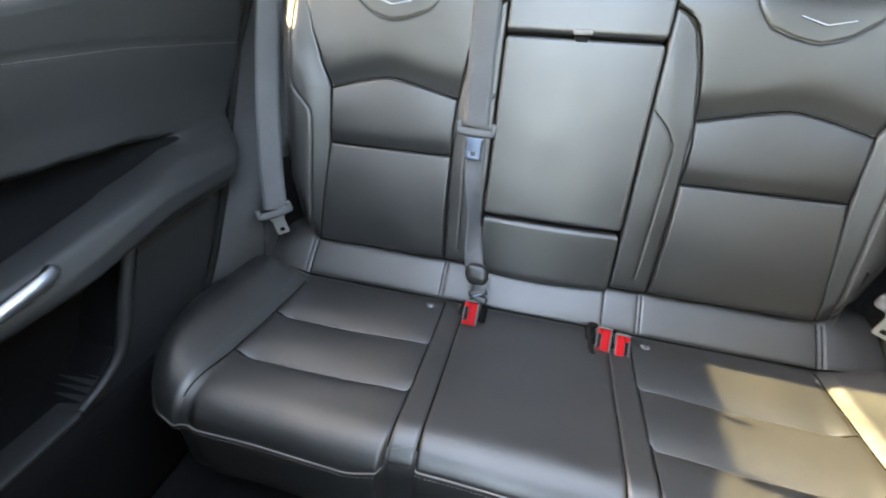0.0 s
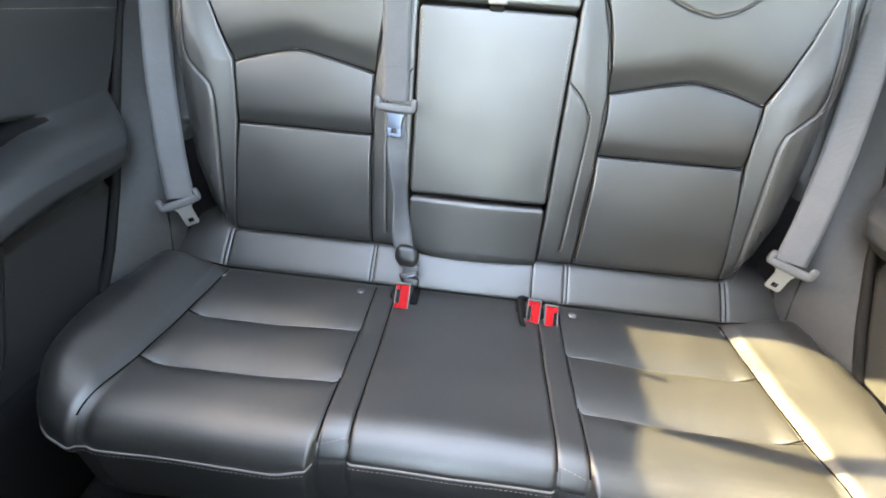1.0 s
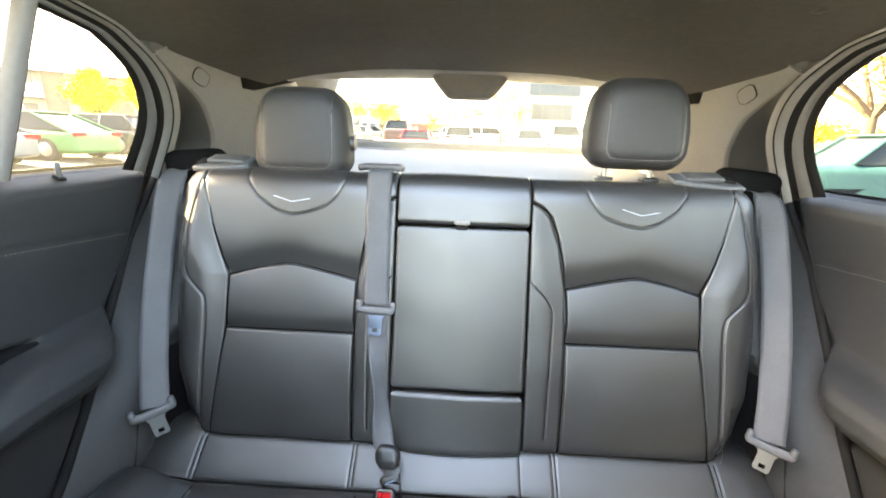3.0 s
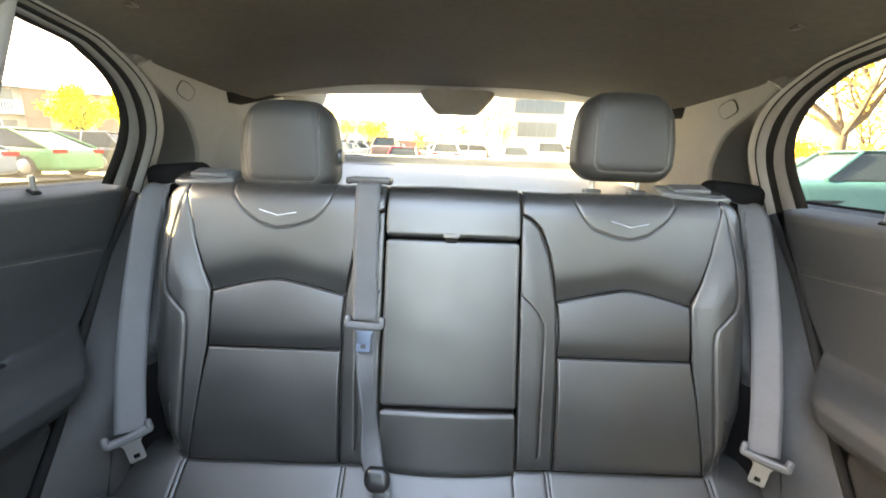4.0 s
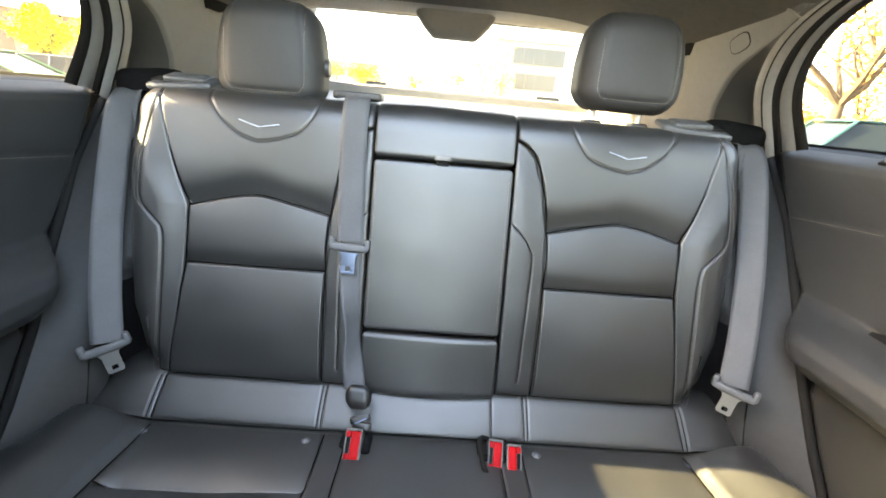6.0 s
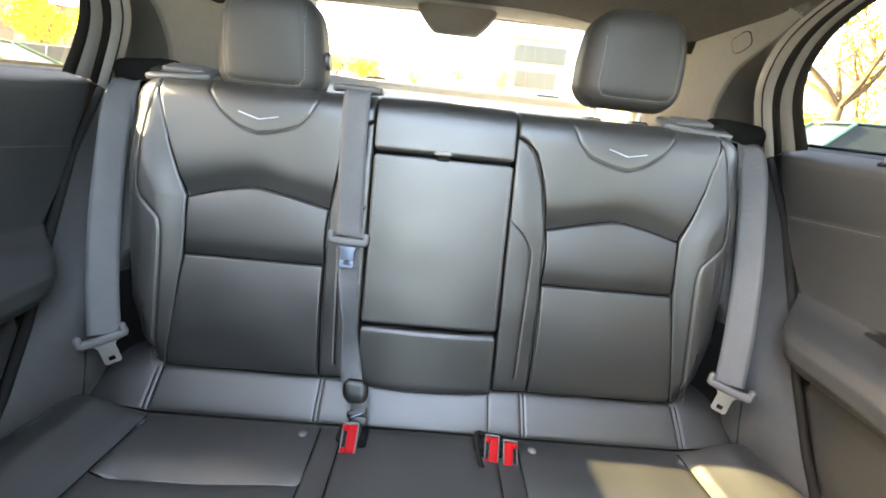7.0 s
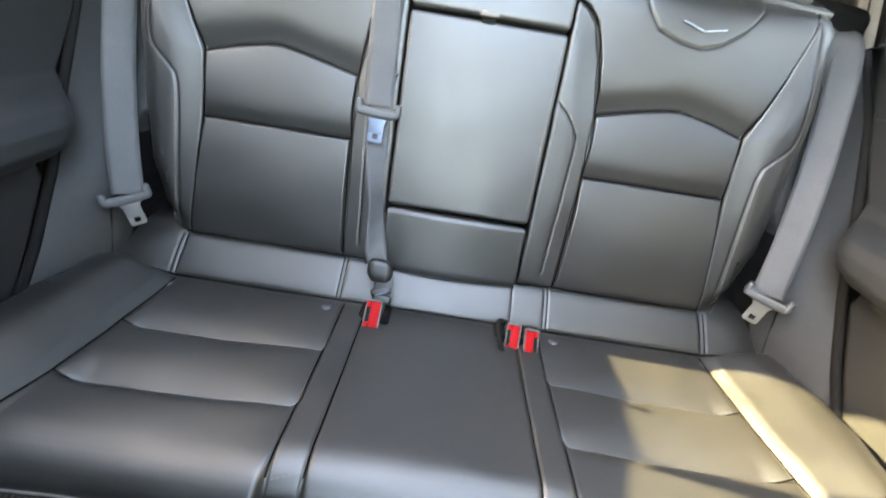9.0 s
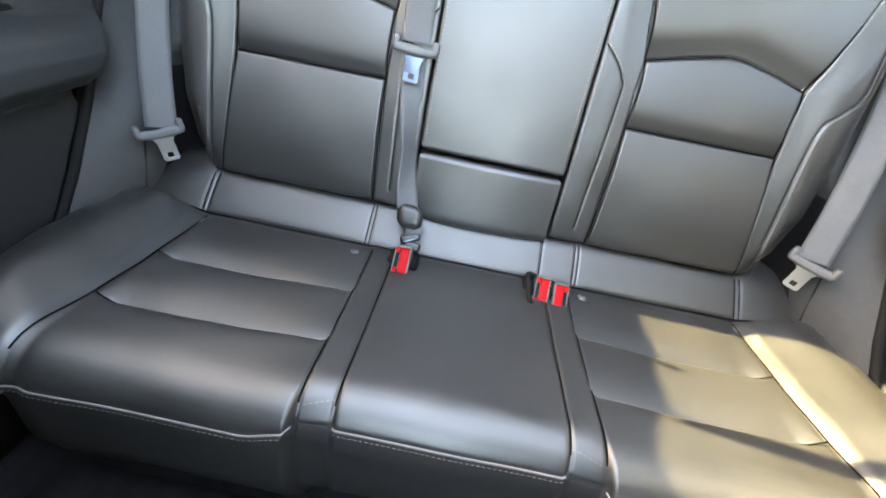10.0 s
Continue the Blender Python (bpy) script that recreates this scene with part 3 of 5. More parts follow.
        ring.append((yy + 0.006 * q, 1.390 + 0.0145 * math.copysign(abs(q) ** 0.62, q) - 0.26 * (yy - 0.302)))
    pts = [(side * (float(side_x(zz)) + 0.003), yy, zz) for yy, zz in ring]
    part("cover_joint", tube(pts, 0.0010, 6, closed=True), RUBBER, p, "dark joint round the airbag cover")
    bm = bmesh.new()
    bm.faces.new([bm.verts.new((q[0] - side * 0.0008, q[1], q[2])) for q in pts])
    part("airbag_cover", bm, TRIM_LIGHT, p)
    # belt outlet: a solid black block stands in for its shaded opening
    o = thing("belt_outlet", (side * 0.62, 0.25, 1.18), "seat belt outlet, a black block for its shaded opening", "belt outlet", "belt outlets")
    hood = Matrix.Translation((side * (0.624 if side < 0 else 0.632), 0.268, 1.186)) @ Matrix.Rotation(radians(side * 5), 4, "Y")
    part("outlet_shade_block", rbox((0.120, 0.085, 0.088), 0.024, hood, 10), SHADE_BLACK, o)


quarter(-1)
quarter(1)

# headliner
# sunroof opening is out of view, added to let light onto the bench
ROOF_X, ROOF_Y0, ROOF_Y1 = 0.42, -1.15, -0.09
y = np.linspace(-1.30, 0.60, 90)
x = np.linspace(-0.63, 0.63, 60)
X, Y = np.meshgrid(x, y)
zc = np.interp(Y, [-1.75, -1.2, -0.8, -0.2, 0.2, 0.45, 0.60], [1.45, 1.50, 1.512, 1.512, 1.500, 1.478, 1.462])
ze = np.interp(Y, [-1.75, -0.6, -0.1, 0.1, 0.2, 0.5, 0.60], [1.43, 1.475, 1.457, 1.436, 1.424, 1.412, 1.408])
Z = ze + (zc - ze) * (1 - np.clip(np.abs(X) / 0.6, 0, 1.05) ** 3.2)
P = np.stack([X, Y, Z], -1)
F = grid_faces(*P.shape[:2])[:, ::-1]
mid = P.reshape(-1, 3)[F].mean(1)
F = F[~((np.abs(mid[:, 0]) < ROOF_X) & (mid[:, 1] > ROOF_Y0) & (mid[:, 1] < ROOF_Y1))]
solo("ceiling", mesh_of("ceiling", P.reshape(-1, 3), F, HEADLINER), HEADLINER, "dark grey cloth headliner", "headliner", kind="structure")
roof = thing("roof", (0, -0.31, 1.53), "outer roof panel with an added, unseen sunroof for light", "roof", kind="structure")
for nm, sx, sy, cx, cy in (("rear_roof", 1.30, 0.70 - ROOF_Y1, 0, (0.70 + ROOF_Y1) / 2), ("front_roof", 1.30, 0.16, 0, ROOF_Y0 - 0.08),
                           ("side_roof", 0.65 - ROOF_X, ROOF_Y1 - ROOF_Y0, -(0.65 + ROOF_X) / 2, (ROOF_Y0 + ROOF_Y1) / 2),
                           ("side_roof", 0.65 - ROOF_X, ROOF_Y1 - ROOF_Y0, (0.65 + ROOF_X) / 2, (ROOF_Y0 + ROOF_Y1) / 2)):
    part(nm, rbox((sx, sy, 0.03), 0.01, Matrix.Translation((cx, cy, 1.545)), 2), PLASTIC, roof)
P = np.array([[(-ROOF_X - 0.01, ROOF_Y0 - 0.01, 1.548), (ROOF_X + 0.01, ROOF_Y0 - 0.01, 1.548)], [(-ROOF_X - 0.01, ROOF_Y1 + 0.01, 1.548), (ROOF_X + 0.01, ROOF_Y1 + 0.01, 1.548)]])
part("sunroof_glass", mesh_of("sunroof_glass", P.reshape(-1, 3), grid_faces(2, 2), CLEAR_GLASS, False), CLEAR_GLASS, roof, "added sunroof glass, tint set for the cabin light")
for side in (-1, 1):
    solo("roof_rail", rbox((0.07, 1.6, 0.10), 0.02, Matrix.Translation((side * 0.645, -0.58, 1.50)), 3), PLASTIC, "roof side rail", "roof rail", kind="structure")
    k = thing("coat_hook", (side * 0.50, 0.0, 1.47), "small grey coat hook on the headliner", "coat hook", "coat hooks")
    part("hook", rbox((0.014, 0.018, 0.008), 0.003, Matrix.Translation((side * 0.50, 0.0, 1.474)), 5), PLASTIC, k)

# unseen spoiler, added to keep the sun off the cargo cover
solo("roof_spoiler", rbox((1.20, 0.25, 0.022), 0.009, Matrix.Translation((0, 0.800, 1.502)) @ Matrix.Rotation(radians(-4), 4, "X"), 4), PLASTIC, "unseen roof spoiler added to shade the cargo cover", "spoiler", kind="structure")
# rear window, header and tailgate
tail = thing("tailgate_trim", (0, 0.9, 1.0), "tailgate trim round the rear window, header lightened for glare", "tailgate", kind="structure")
hx = np.linspace(-0.56, 0.56, 50)
sag = 0.020 * (hx / 0.56) ** 2
P = np.array([np.stack([hx, np.full(50, yy), zz - sag], -1) for yy, zz in ((0.585, 1.466), (0.592, 1.462), (0.61, 1.456), (0.645, 1.451), (0.668, 1.449), (0.672, 1.455), (0.67, 1.51))])
part("header_trim", mesh_of("header_trim", P.reshape(-1, 3), grid_faces(7, 50), HEADER_GLARE), HEADER_GLARE, tail)
part("brake_light_cover", rbox((0.225, 0.06, 0.090), 0.029, None, 14,
     lambda v: (0.008 + v.x * (1 - 0.34 * smooth(0.02, -0.045, v.z)), 0.640 + v.y + v.z * -0.15, 1.433 + v.z)), TRIM_LIGHT, tail, "grey brake light cover")
part("tailgate_sill", rbox((1.10, 0.05, 0.145), 0.012, Matrix.Translation((0, 1.005, 1.186)), 6), SHELF, tail)
P = np.array([[(-0.56, 0.672, 1.475), (0.56, 0.672, 1.475)], [(-0.56, 1.02, 1.225), (0.56, 1.02, 1.225)]])
rear_glass = solo("window_rear", mesh_of("window_rear", P.reshape(-1, 3), grid_faces(2, 2), GLASS, False), GLASS, "clear rear window", "window", kind="structure")
part("tailgate_panel", rbox((1.36, 0.04, 0.95), 0.01, Matrix.Translation((0, 1.05, 0.72)), 2), PLASTIC, tail)

# cargo cover behind the bench
x, y = np.linspace(-0.57, 0.57, 60), np.linspace(0.235, 0.965, 40)
X, Y = np.meshgrid(x, y)
Z = 1.178 + 0.060 * (Y - 0.235) - 0.010 * np.sin((Y - 0.235) / 0.73 * np.pi) + 0.0015 * np.sin(X * 26) * np.sin(Y * 14) - 0.004 * (np.abs(X) > 0.53)
P = np.stack([X, Y, Z], -1)
cover = thing("cargo_cover", (0, 0.6, 1.15), "pale grey cargo cover behind the seat", "cargo cover")
part("cover_sheet", mesh_of("cover_sheet", P.reshape(-1, 3), grid_faces(*P.shape[:2]), SHELF), SHELF, cover)
part("cover_bar", tube([(-0.57, 0.962, 1.219), (0.57, 0.962, 1.219)], 0.008, 12), SHELF, cover)

# plain closing parts round the cabin
floor = solo("floor", rbox((1.62, 3.6, 0.04), 0.01, Matrix.Translation((0, -0.75, 0.33)), 2), CARPET, "black carpeted car floor", "floor", kind="structure")
for side in (-1, 1):
    solo("body_side", rbox((0.03, 3.6, 0.98), 0.012, Matrix.Translation((side * 0.825, -0.75, 0.70)), 2), PLASTIC, "outer body side below the windows", "car body", kind="structure")
    solo("window_ledge", rbox((0.115, 3.2, 0.02), 0.006, Matrix.Translation((side * 0.782, -0.95, 1.182)), 2), PLASTIC, "outer ledge below the side window", "car body", kind="structure")
    solo("front_door_panel", rbox((0.04, 1.80, 0.86), 0.02, Matrix.Translation((side * 0.70, -1.545, 0.76)), 3), VINYL, "black front door panel", "car door", kind="structure")
    # unseen front door glass, added to cut the light on the doors
    P = np.array([[(side * (float(side_x(k)) + 0.018), y, k) for y in (-2.05, -0.76)] for k in (1.17, 1.49)])
    g = mesh_of("front_door_window", P.reshape(-1, 3), grid_faces(2, 2), GLASS, False)
    solo("front_door_window", g, GLASS, "unseen front door window, tinted to dim the cabin", "window", kind="structure")
    solo("door_sill", rbox((0.10, 2.0, 0.06), 0.015, Matrix.Translation((side * 0.70, -0.9, 0.375)), 3), PLASTIC, "black door sill plate", "sill", kind="structure")
    b = rbox((0.05, 0.12, 0.34), 0.015, None, 4, lambda v: (v.x + side * (0.655 - 0.42 * v.z), v.y - 0.69, v.z + 1.32))
    solo("centre_pillar", b, TRIM_GREY, "grey centre pillar trim", "pillar", kind="structure")
    solo("quarter_body", rbox((0.02, 0.95, 0.98), 0.008, Matrix.Translation((side * 0.79, 0.62, 0.70)), 2), PLASTIC, "inner rear wheel housing wall", "car body", kind="structure")
# unseen windscreen, added with a tint to dim light on the backrest
P = np.array([[(-0.72, -2.35, 1.02), (0.72, -2.35, 1.02)], [(-0.60, -1.24, 1.52), (0.60, -1.24, 1.52)]])
solo("windscreen", mesh_of("windscreen", P.reshape(-1, 3), grid_faces(2, 2), CLEAR_GLASS, False), CLEAR_GLASS, "unseen windscreen, tinted to balance light in the cabin", "window", kind="structure")
solo("dashboard", rbox((1.40, 0.45, 0.50), 0.08, Matrix.Translation((0, -2.15, 0.76)), 4), VINYL, "black dashboard", "dashboard", kind="structure")
solo("wall_front", rbox((1.62, 0.04, 0.85), 0.01, Matrix.Translation((0, -2.50, 0.72)), 2), PLASTIC, "front bulkhead", "wall", kind="structure")
solo("load_floor", rbox((1.20, 0.80, 0.03), 0.01, Matrix.Translation((0, 0.62, 0.68)), 2), CARPET, "black carpeted load floor", "floor", kind="structure")
# rubber mat in the rear footwell
for side in (-1, 1):
    mat_thing = solo("floor_mat", rbox((0.42, 0.42, 0.012), 0.005, Matrix.Translation((side * 0.36, -0.62, 0.357)), 6), CARPET, "black carpet floor mat", "floor mat", "floor mats")
solo("tunnel", rbox((0.22, 2.4, 0.14), 0.05, Matrix.Translation((0, -1.6, 0.39)), 5), CARPET, "carpeted centre tunnel", "floor", kind="structure")

# front seats, out of view, added to keep light off the rear footwell
for side in (-1, 1):
    fs = thing("front_seat", (side * 0.37, -1.0, 0.36), "black front seat, out of view, added to block light", "car seat", "front seats")
    back = -0.90 if side < 0 else -0.96
    part("seat_back", rbox((0.49, 0.16, 0.68), 0.06, Matrix.Translation((side * 0.385, back, 0.84)) @ Matrix.Rotation(radians(-13), 4, "X"), 6), VINYL, fs)
    part("seat_cushion", rbox((0.50, 0.52, 0.20), 0.06, Matrix.Translation((side * 0.385, back - 0.30, 0.50)), 6), VINYL, fs)
    part("head_pad", rbox((0.26, 0.10, 0.18), 0.04, Matrix.Translation((side * 0.385, back + 0.07, 1.28)), 6), VINYL, fs)

# ---- rear bench: backrest ----
BACK = Profile([(0.06, 0.688), (-0.0316, 0.685), (0.1119, 1.207), (0.27, 1.192)], [0.020, 0.05], 1)
above = int(np.argmax(BACK.pts[:, 1] > 0.95))
W95 = float(np.interp(0.95, BACK.pts[above - 1:above + 1, 1], BACK.ln[above - 1:above + 1]))
bench = thing("rear_bench_seat", (0, -0.2, 0.37), "black leather rear bench seat with padded panels and tan stitching", "car seat")


def back_point(x, h, d):
    """A place on the backrest: x across, h the height on its slope, d metres of padding."""
    y, z, ny, nz = BACK.at(W95 + (np.asarray(h, float) - 0.95) * 1.0371)
    return np.stack(np.broadcast_arrays(x, y + ny * d, z + nz * d), -1)


SEAM_OUT = [(0.517, 1.24), (0.514, 1.19), (0.495, 1.10), (0.475, 1.04), (0.459, 1.003), (0.459, 0.95), (0.462, 0.888), (0.482, 0.70), (0.483, 0.66)]
SEAM_PIPE = [(0.517, 1.19), (0.524, 1.165), (0.534, 1.13), (0.540, 1.09), (0.543, 1.02), (0.537, 1.0), (0.524, 0.985), (0.502, 0.962), (0.498, 0.94), (0.498, 0.89), (0.502, 0.727), (0.503, 0.69)]
SEAM_IN = [(0.132, 1.162), (0.150, 1.153), (0.168, 1.135), (0.186, 1.087), (0.203, 0.999), (0.205, 0.90), (0.200, 0.70), (0.200, 0.66)]
SEAM_CHEVRON = [(0.459, 1.003), (0.40, 1.019), (0.355, 1.028), (0.338, 1.0295), (0.321, 1.028), (0.275, 1.019), (0.203, 1.003)]
SEAM_LOW = [(0.461, 0.902), (0.205, 0.902)]
SEAM_ARC = [(0.430, 1.215), (0.424, 1.185), (0.404, 1.155), (0.372, 1.131), (0.338, 1.121), (0.302, 1.127), (0.266, 1.140), (0.244, 1.165), (0.232, 1.195), (0.230, 1.215)]
SEAM_STITCH = [(0.134, 1.014), (0.155, 0.995), (0.171, 0.973), (0.178, 0.95), (0.176, 0.86), (0.171, 0.725)]
EDGE_OUT = [(0.60, 0.515), (0.72, 0.517), (0.75, 0.538), (0.82, 0.560), (0.90, 0.567), (1.0, 0.571), (1.1, 0.575), (1.19, 0.576), (1.40, 0.574)]


def wing_pad(X, H, edges=True):
    deep = 0.002 + 0.006 * smooth(0.68, 1.0, H) * (1 - smooth(1.03, 1.22, H)) - 0.003 * smooth(1.1, 1.2, H)
    inner = np.interp(H, [q[1] for q in SEAM_IN[::-1]], [q[0] for q in SEAM_IN[::-1]])
    outer = np.interp(H, [q[1] for q in SEAM_OUT[::-1]], [q[0] for q in SEAM_OUT[::-1]])
    d = -deep * smooth(inner - 0.045, inner + 0.010, X) * (1 - smooth(outer - 0.010, outer + 0.052, X))
    d = d + 0.006 * smooth(outer, outer + 0.05, X) * (1 - smooth(1.02, 1.16, H))
    major = np.minimum(np.minimum(dist_line(X, H, SEAM_OUT), dist_line(X, H, SEAM_IN)),
                       np.minimum(dist_line(X, H, SEAM_CHEVRON), dist_line(X, H, SEAM_LOW)))
    chev = dist_line(X, H, SEAM_CHEVRON)
    over = H - np.interp(X, [q[0] for q in SEAM_CHEVRON[::-1]], [q[1] for q in SEAM_CHEVRON[::-1]])
    low = dist_line(X, H, SEAM_LOW)
    panel = smooth(inner - 0.002, inner + 0.004, X) * (1 - smooth(outer - 0.004, outer + 0.002, X))
    d = d - 0.0006 * np.exp(-major / 0.0030) - 0.010 * panel * np.exp(-(chev / 0.026) ** 2) * smooth(-0.001, 0.001, over) - 0.0060 * np.exp(-(major / 0.0017) ** 2)
    d = d - 0.0055 * panel * np.exp(-(low / 0.017) ** 2) * smooth(-0.001, 0.001, H - 0.902) - 0.010 * np.exp(-np.clip(H - 0.69, 0, 1) / 0.012)
    for line, k in ((SEAM_PIPE, 0.0026), (SEAM_ARC, 0.0018), (SEAM_STITCH, 0.0012)):
        g = dist_line(X, H, line)
        d = d - k * np.exp(-(g / 0.0020) ** 2) - 0.0003 * np.exp(-g / 0.008)
    # each panel is a soft cushion, proud in its middle
    top = np.interp(X, [q[0] for q in SEAM_CHEVRON[::-1]], [q[1] for q in SEAM_CHEVRON[::-1]])
    for lo, hi, k in ((0.690, 0.902, 0.0085), (0.902, top, 0.0045), (top, 1.20, 0.0055)):
        u = np.clip((H - lo) / (hi - lo) * 2 - 1, -1, 1)
        d = d + k * (1 - u * u) * panel
    # slack and creases of the hide
    d = d + 0.0006 * np.sin(X * 31 + H * 17) * np.sin(H * 41 - X * 9)
    return d


def wing(side):
    H = np.concatenate([np.linspace(0.63, 0.70, 14), np.arange(0.702, 1.2, 0.002), np.linspace(1.2, 1.36, 40)])
    u = np.linspace(0, 1, 215)
    u = u + 0.055 * np.sin(2 * np.pi * (u - 0.5)) * 1.0 / np.pi
    xo = np.interp(H, [q[0] for q in EDGE_OUT], [q[1] for q in EDGE_OUT])
    X = 0.1305 + (xo[:, None] - 0.1305) * u[None, :]
    HH = np.broadcast_to(H[:, None], X.shape)
    d = wing_pad(X, HH)
    d = d - roll(X - 0.1305, 0.006) - roll(xo[:, None] - X, 0.042 + 0.022 * smooth(1.05, 1.15, HH))
    first, last = d[:, :1] - 0.06, d[:, -1:] - 0.07
    d = np.concatenate([first, d, last], 1)
    X = np.concatenate([X[:, :1], X, X[:, -1:]], 1)
    HH = np.broadcast_to(H[:, None], X.shape)
    P = back_point(side * X, HH, d)
    inner = np.interp(HH, [q[1] for q in SEAM_IN[::-1]], [q[0] for q in SEAM_IN[::-1]])
    inner = np.where(HH > 1.162, 0.0, inner)
    outer = np.interp(HH, [q[1] for q in SEAM_OUT[::-1]], [q[0] for q in SEAM_OUT[::-1]])
    pipe = np.interp(HH, [q[1] for q in SEAM_PIPE[::-1]], [q[0] for q in SEAM_PIPE[::-1]])
    chev = np.interp(X, [q[0] for q in SEAM_CHEVRON[::-1]], [q[1] for q in SEAM_CHEVRON[::-1]])
    arc = np.interp(X, [q[0] for q in SEAM_ARC[::-1]], [q[1] for q in SEAM_ARC[::-1]], left=9, right=9)
    lab = np.where(HH < 0.900, 0, np.where(HH < chev, 1, np.where((HH > arc) & (HH < 1.215), 3, 2)))
    lab = np.where(X < inner, 4, np.where(X > pipe, 6, np.where(X > outer, 5, lab)))
    split_grid(P, lab, ["lower_back_panel", "middle_back_panel", "upper_back_panel", "headrest_base_panel",
                        "inner_bolster", "side_bolster", "outer_bolster"], [LEATHER] * 7, bench, flip=side < 0)


def on_back(side, line, n, extra=0.0):
    q = curve_pts(line, n)
    X, H = q[:, 0], q[:, 1]
    d = wing_pad(X, H) + extra
    P = back_point(side * X, H, d)
    Q = back_point(side * X, H, d + 0.01)
    return P, (Q - P) / 0.01


for side in (-1, 1):
    wing(side)
    for line, n in ((SEAM_PIPE, 90), (SEAM_STITCH, 70)):
        shifted = [(x + 0.0042, h) for x, h in line]
        P, N = on_back(side, shifted, n)
        stitches("stitching", P, N, bench)
    P, N = on_back(side, SEAM_ARC[1:-1], 80, 0.0012)
    part("seam_piping", tube(P, 0.0008, 6), LEATHER_FLAT, bench)
    P, N = on_back(side, SEAM_STITCH, 70, 0.0008)
    part("seam", tube(P, 0.0010, 6), SEAM_SHADE, bench, "sewn seam, blackened for thread and groove shade")
    P, N = on_back(side, SEAM_PIPE[:-1], 90, 0.0010)
    part("seam_piping", tube(P, 0.0010, 6), LEATHER_FLAT, bench)
    # cords in the grooves, for thread and painted shade together
    for line, n in ((SEAM_OUT[2:], 90), (SEAM_IN, 90), (SEAM_CHEVRON, 70), (SEAM_LOW, 40)):
        P, N = on_back(side, line, n, 0.0042)
        part("seam", tube(P, 0.0013, 6), SEAM_SHADE, bench, "sewn seam, blackened for thread and groove shade")
    # small metal chevron badge, a plain shape
    c = back_point(side * 0.335, 1.148, wing_pad(np.array(0.335), np.array(1.148)) + 0.0012)
    tilt = Matrix.Translation(Vector(c)) @ Matrix.Rotation(radians(-15.4), 4, "X")
    part("metal_badge", prism([(-0.036, 0.0068), (-0.002, -0.0036), (0.002, -0.0036), (0.036, 0.0034), (0.035, 0.0048), (0.001, -0.0020), (-0.035, 0.0082)],
                              -0.0016, 0.0005, tilt), CHROME, bench, "small bright metal chevron badge")


def centre_piece(name, h0, h1, rad, top=False, dome=0.0025):
    H = np.concatenate([np.linspace(h0, h0 + 0.02, 16), np.linspace(h0 + 0.0225, h1 - 0.0225, 80), np.linspace(h1 - 0.02, h1, 16)])
    x = np.concatenate([np.linspace(-0.1288, -0.11, 12), np.linspace(-0.107, 0.107, 60), np.linspace(0.11, 0.1288, 12)])
    X, HH = np.meshgrid(x, H)
    ex = 0.1288 - np.abs(X)
    eh = np.minimum(HH - h0, 9 if top else h1 - HH)
    # rounded corners in plan
    e = np.where((ex < 0.014) & (eh < 0.014), 0.014 - np.hypot(0.014 - ex, 0.014 - eh), np.minimum(ex, eh))
    d = 0.002 - np.maximum(roll(np.maximum(ex, 0), 0.0055), roll(np.maximum(eh, 0), rad)) + dome * np.clip(1 - (X / 0.12) ** 2, 0, 1) - 0.03 * smooth(0.0, 0.004, -e)
    d = d + 0.0005 * np.sin(X * 23 + HH * 31) * np.sin(HH * 19)
    d = np.pad(d, 1, mode="edge")
    d[0], d[-1], d[:, 0], d[:, -1] = -0.045, (d[-1] if top else -0.045), -0.045, -0.045
    X, HH = np.pad(X, 1, mode="edge"), np.pad(HH, 1, mode="edge")
    P = back_point(X, HH, d)
    split_grid(P, np.zeros(X.shape, int), [name], [LEATHER], bench)
    return d


centre_piece("centre_back_panel", 1.1135, 1.36, 0.010, top=True)
centre_piece("folding_armrest", 0.806, 1.1105, 0.007, dome=0.0022)
centre_piece("centre_lower_panel", 0.668, 0.8015, 0.011, dome=0.007)
for side in (-1, 1):
    hs = np.linspace(0.83, 1.09, 60)
    P = back_point(np.full(60, side * 0.1212), hs, np.full(60, 0.0024))
    stitches("stitching", P, np.tile([0, -0.964, 0.265], (60, 1)), bench, r=0.0007)
# backing board behind the gaps
bm = rbox((1.10, 0.03, 0.52), 0.012, Matrix.Translation((0, 0.115, 0.945)) @ Matrix.Rotation(radians(-15.4), 4, "X"), 2)
part("back_board", bm, RUBBER, bench)
# pull tab at the armrest's top, with a black block for its shadow
base = back_point(-0.003, 1.116, 0.006)
tilt = Matrix.Translation(Vector(base)) @ Matrix.Rotation(radians(-15.4), 4, "X")
part("armrest_tab", rbox((0.031, 0.010, 0.009), 0.003, tilt @ Matrix.Translation((0, -0.002, 0.002)), 5), PIPING, bench, "small grey pull tab")
part("tab_shadow", rbox((0.026, 0.012, 0.013), 0.006, tilt @ Matrix.Translation((0, 0.006, -0.007)), 5), RUBBER, bench)

# ---- rear bench: cushion ----
VALANCE = material("black_valance_vinyl", (0.012, 0.012, 0.012), 0.7, color2=(0.016, 0.016, 0.016), scale=9, bump=0.3, bump_scale=600, cells=True, spec=0.12)
SEAT = Profile([(0.04, 0.700), (-0.012, 0.694), (-0.080, 0.637), (-0.14, 0.6405), (-0.25, 0.6488), (-0.453, 0.671), (-0.460, 0.520), (-0.405, 0.40)],
               [0.03, 0.012, 0.03, 0.05, 0.072, 0.03], -1)
WS = SEAT.ln
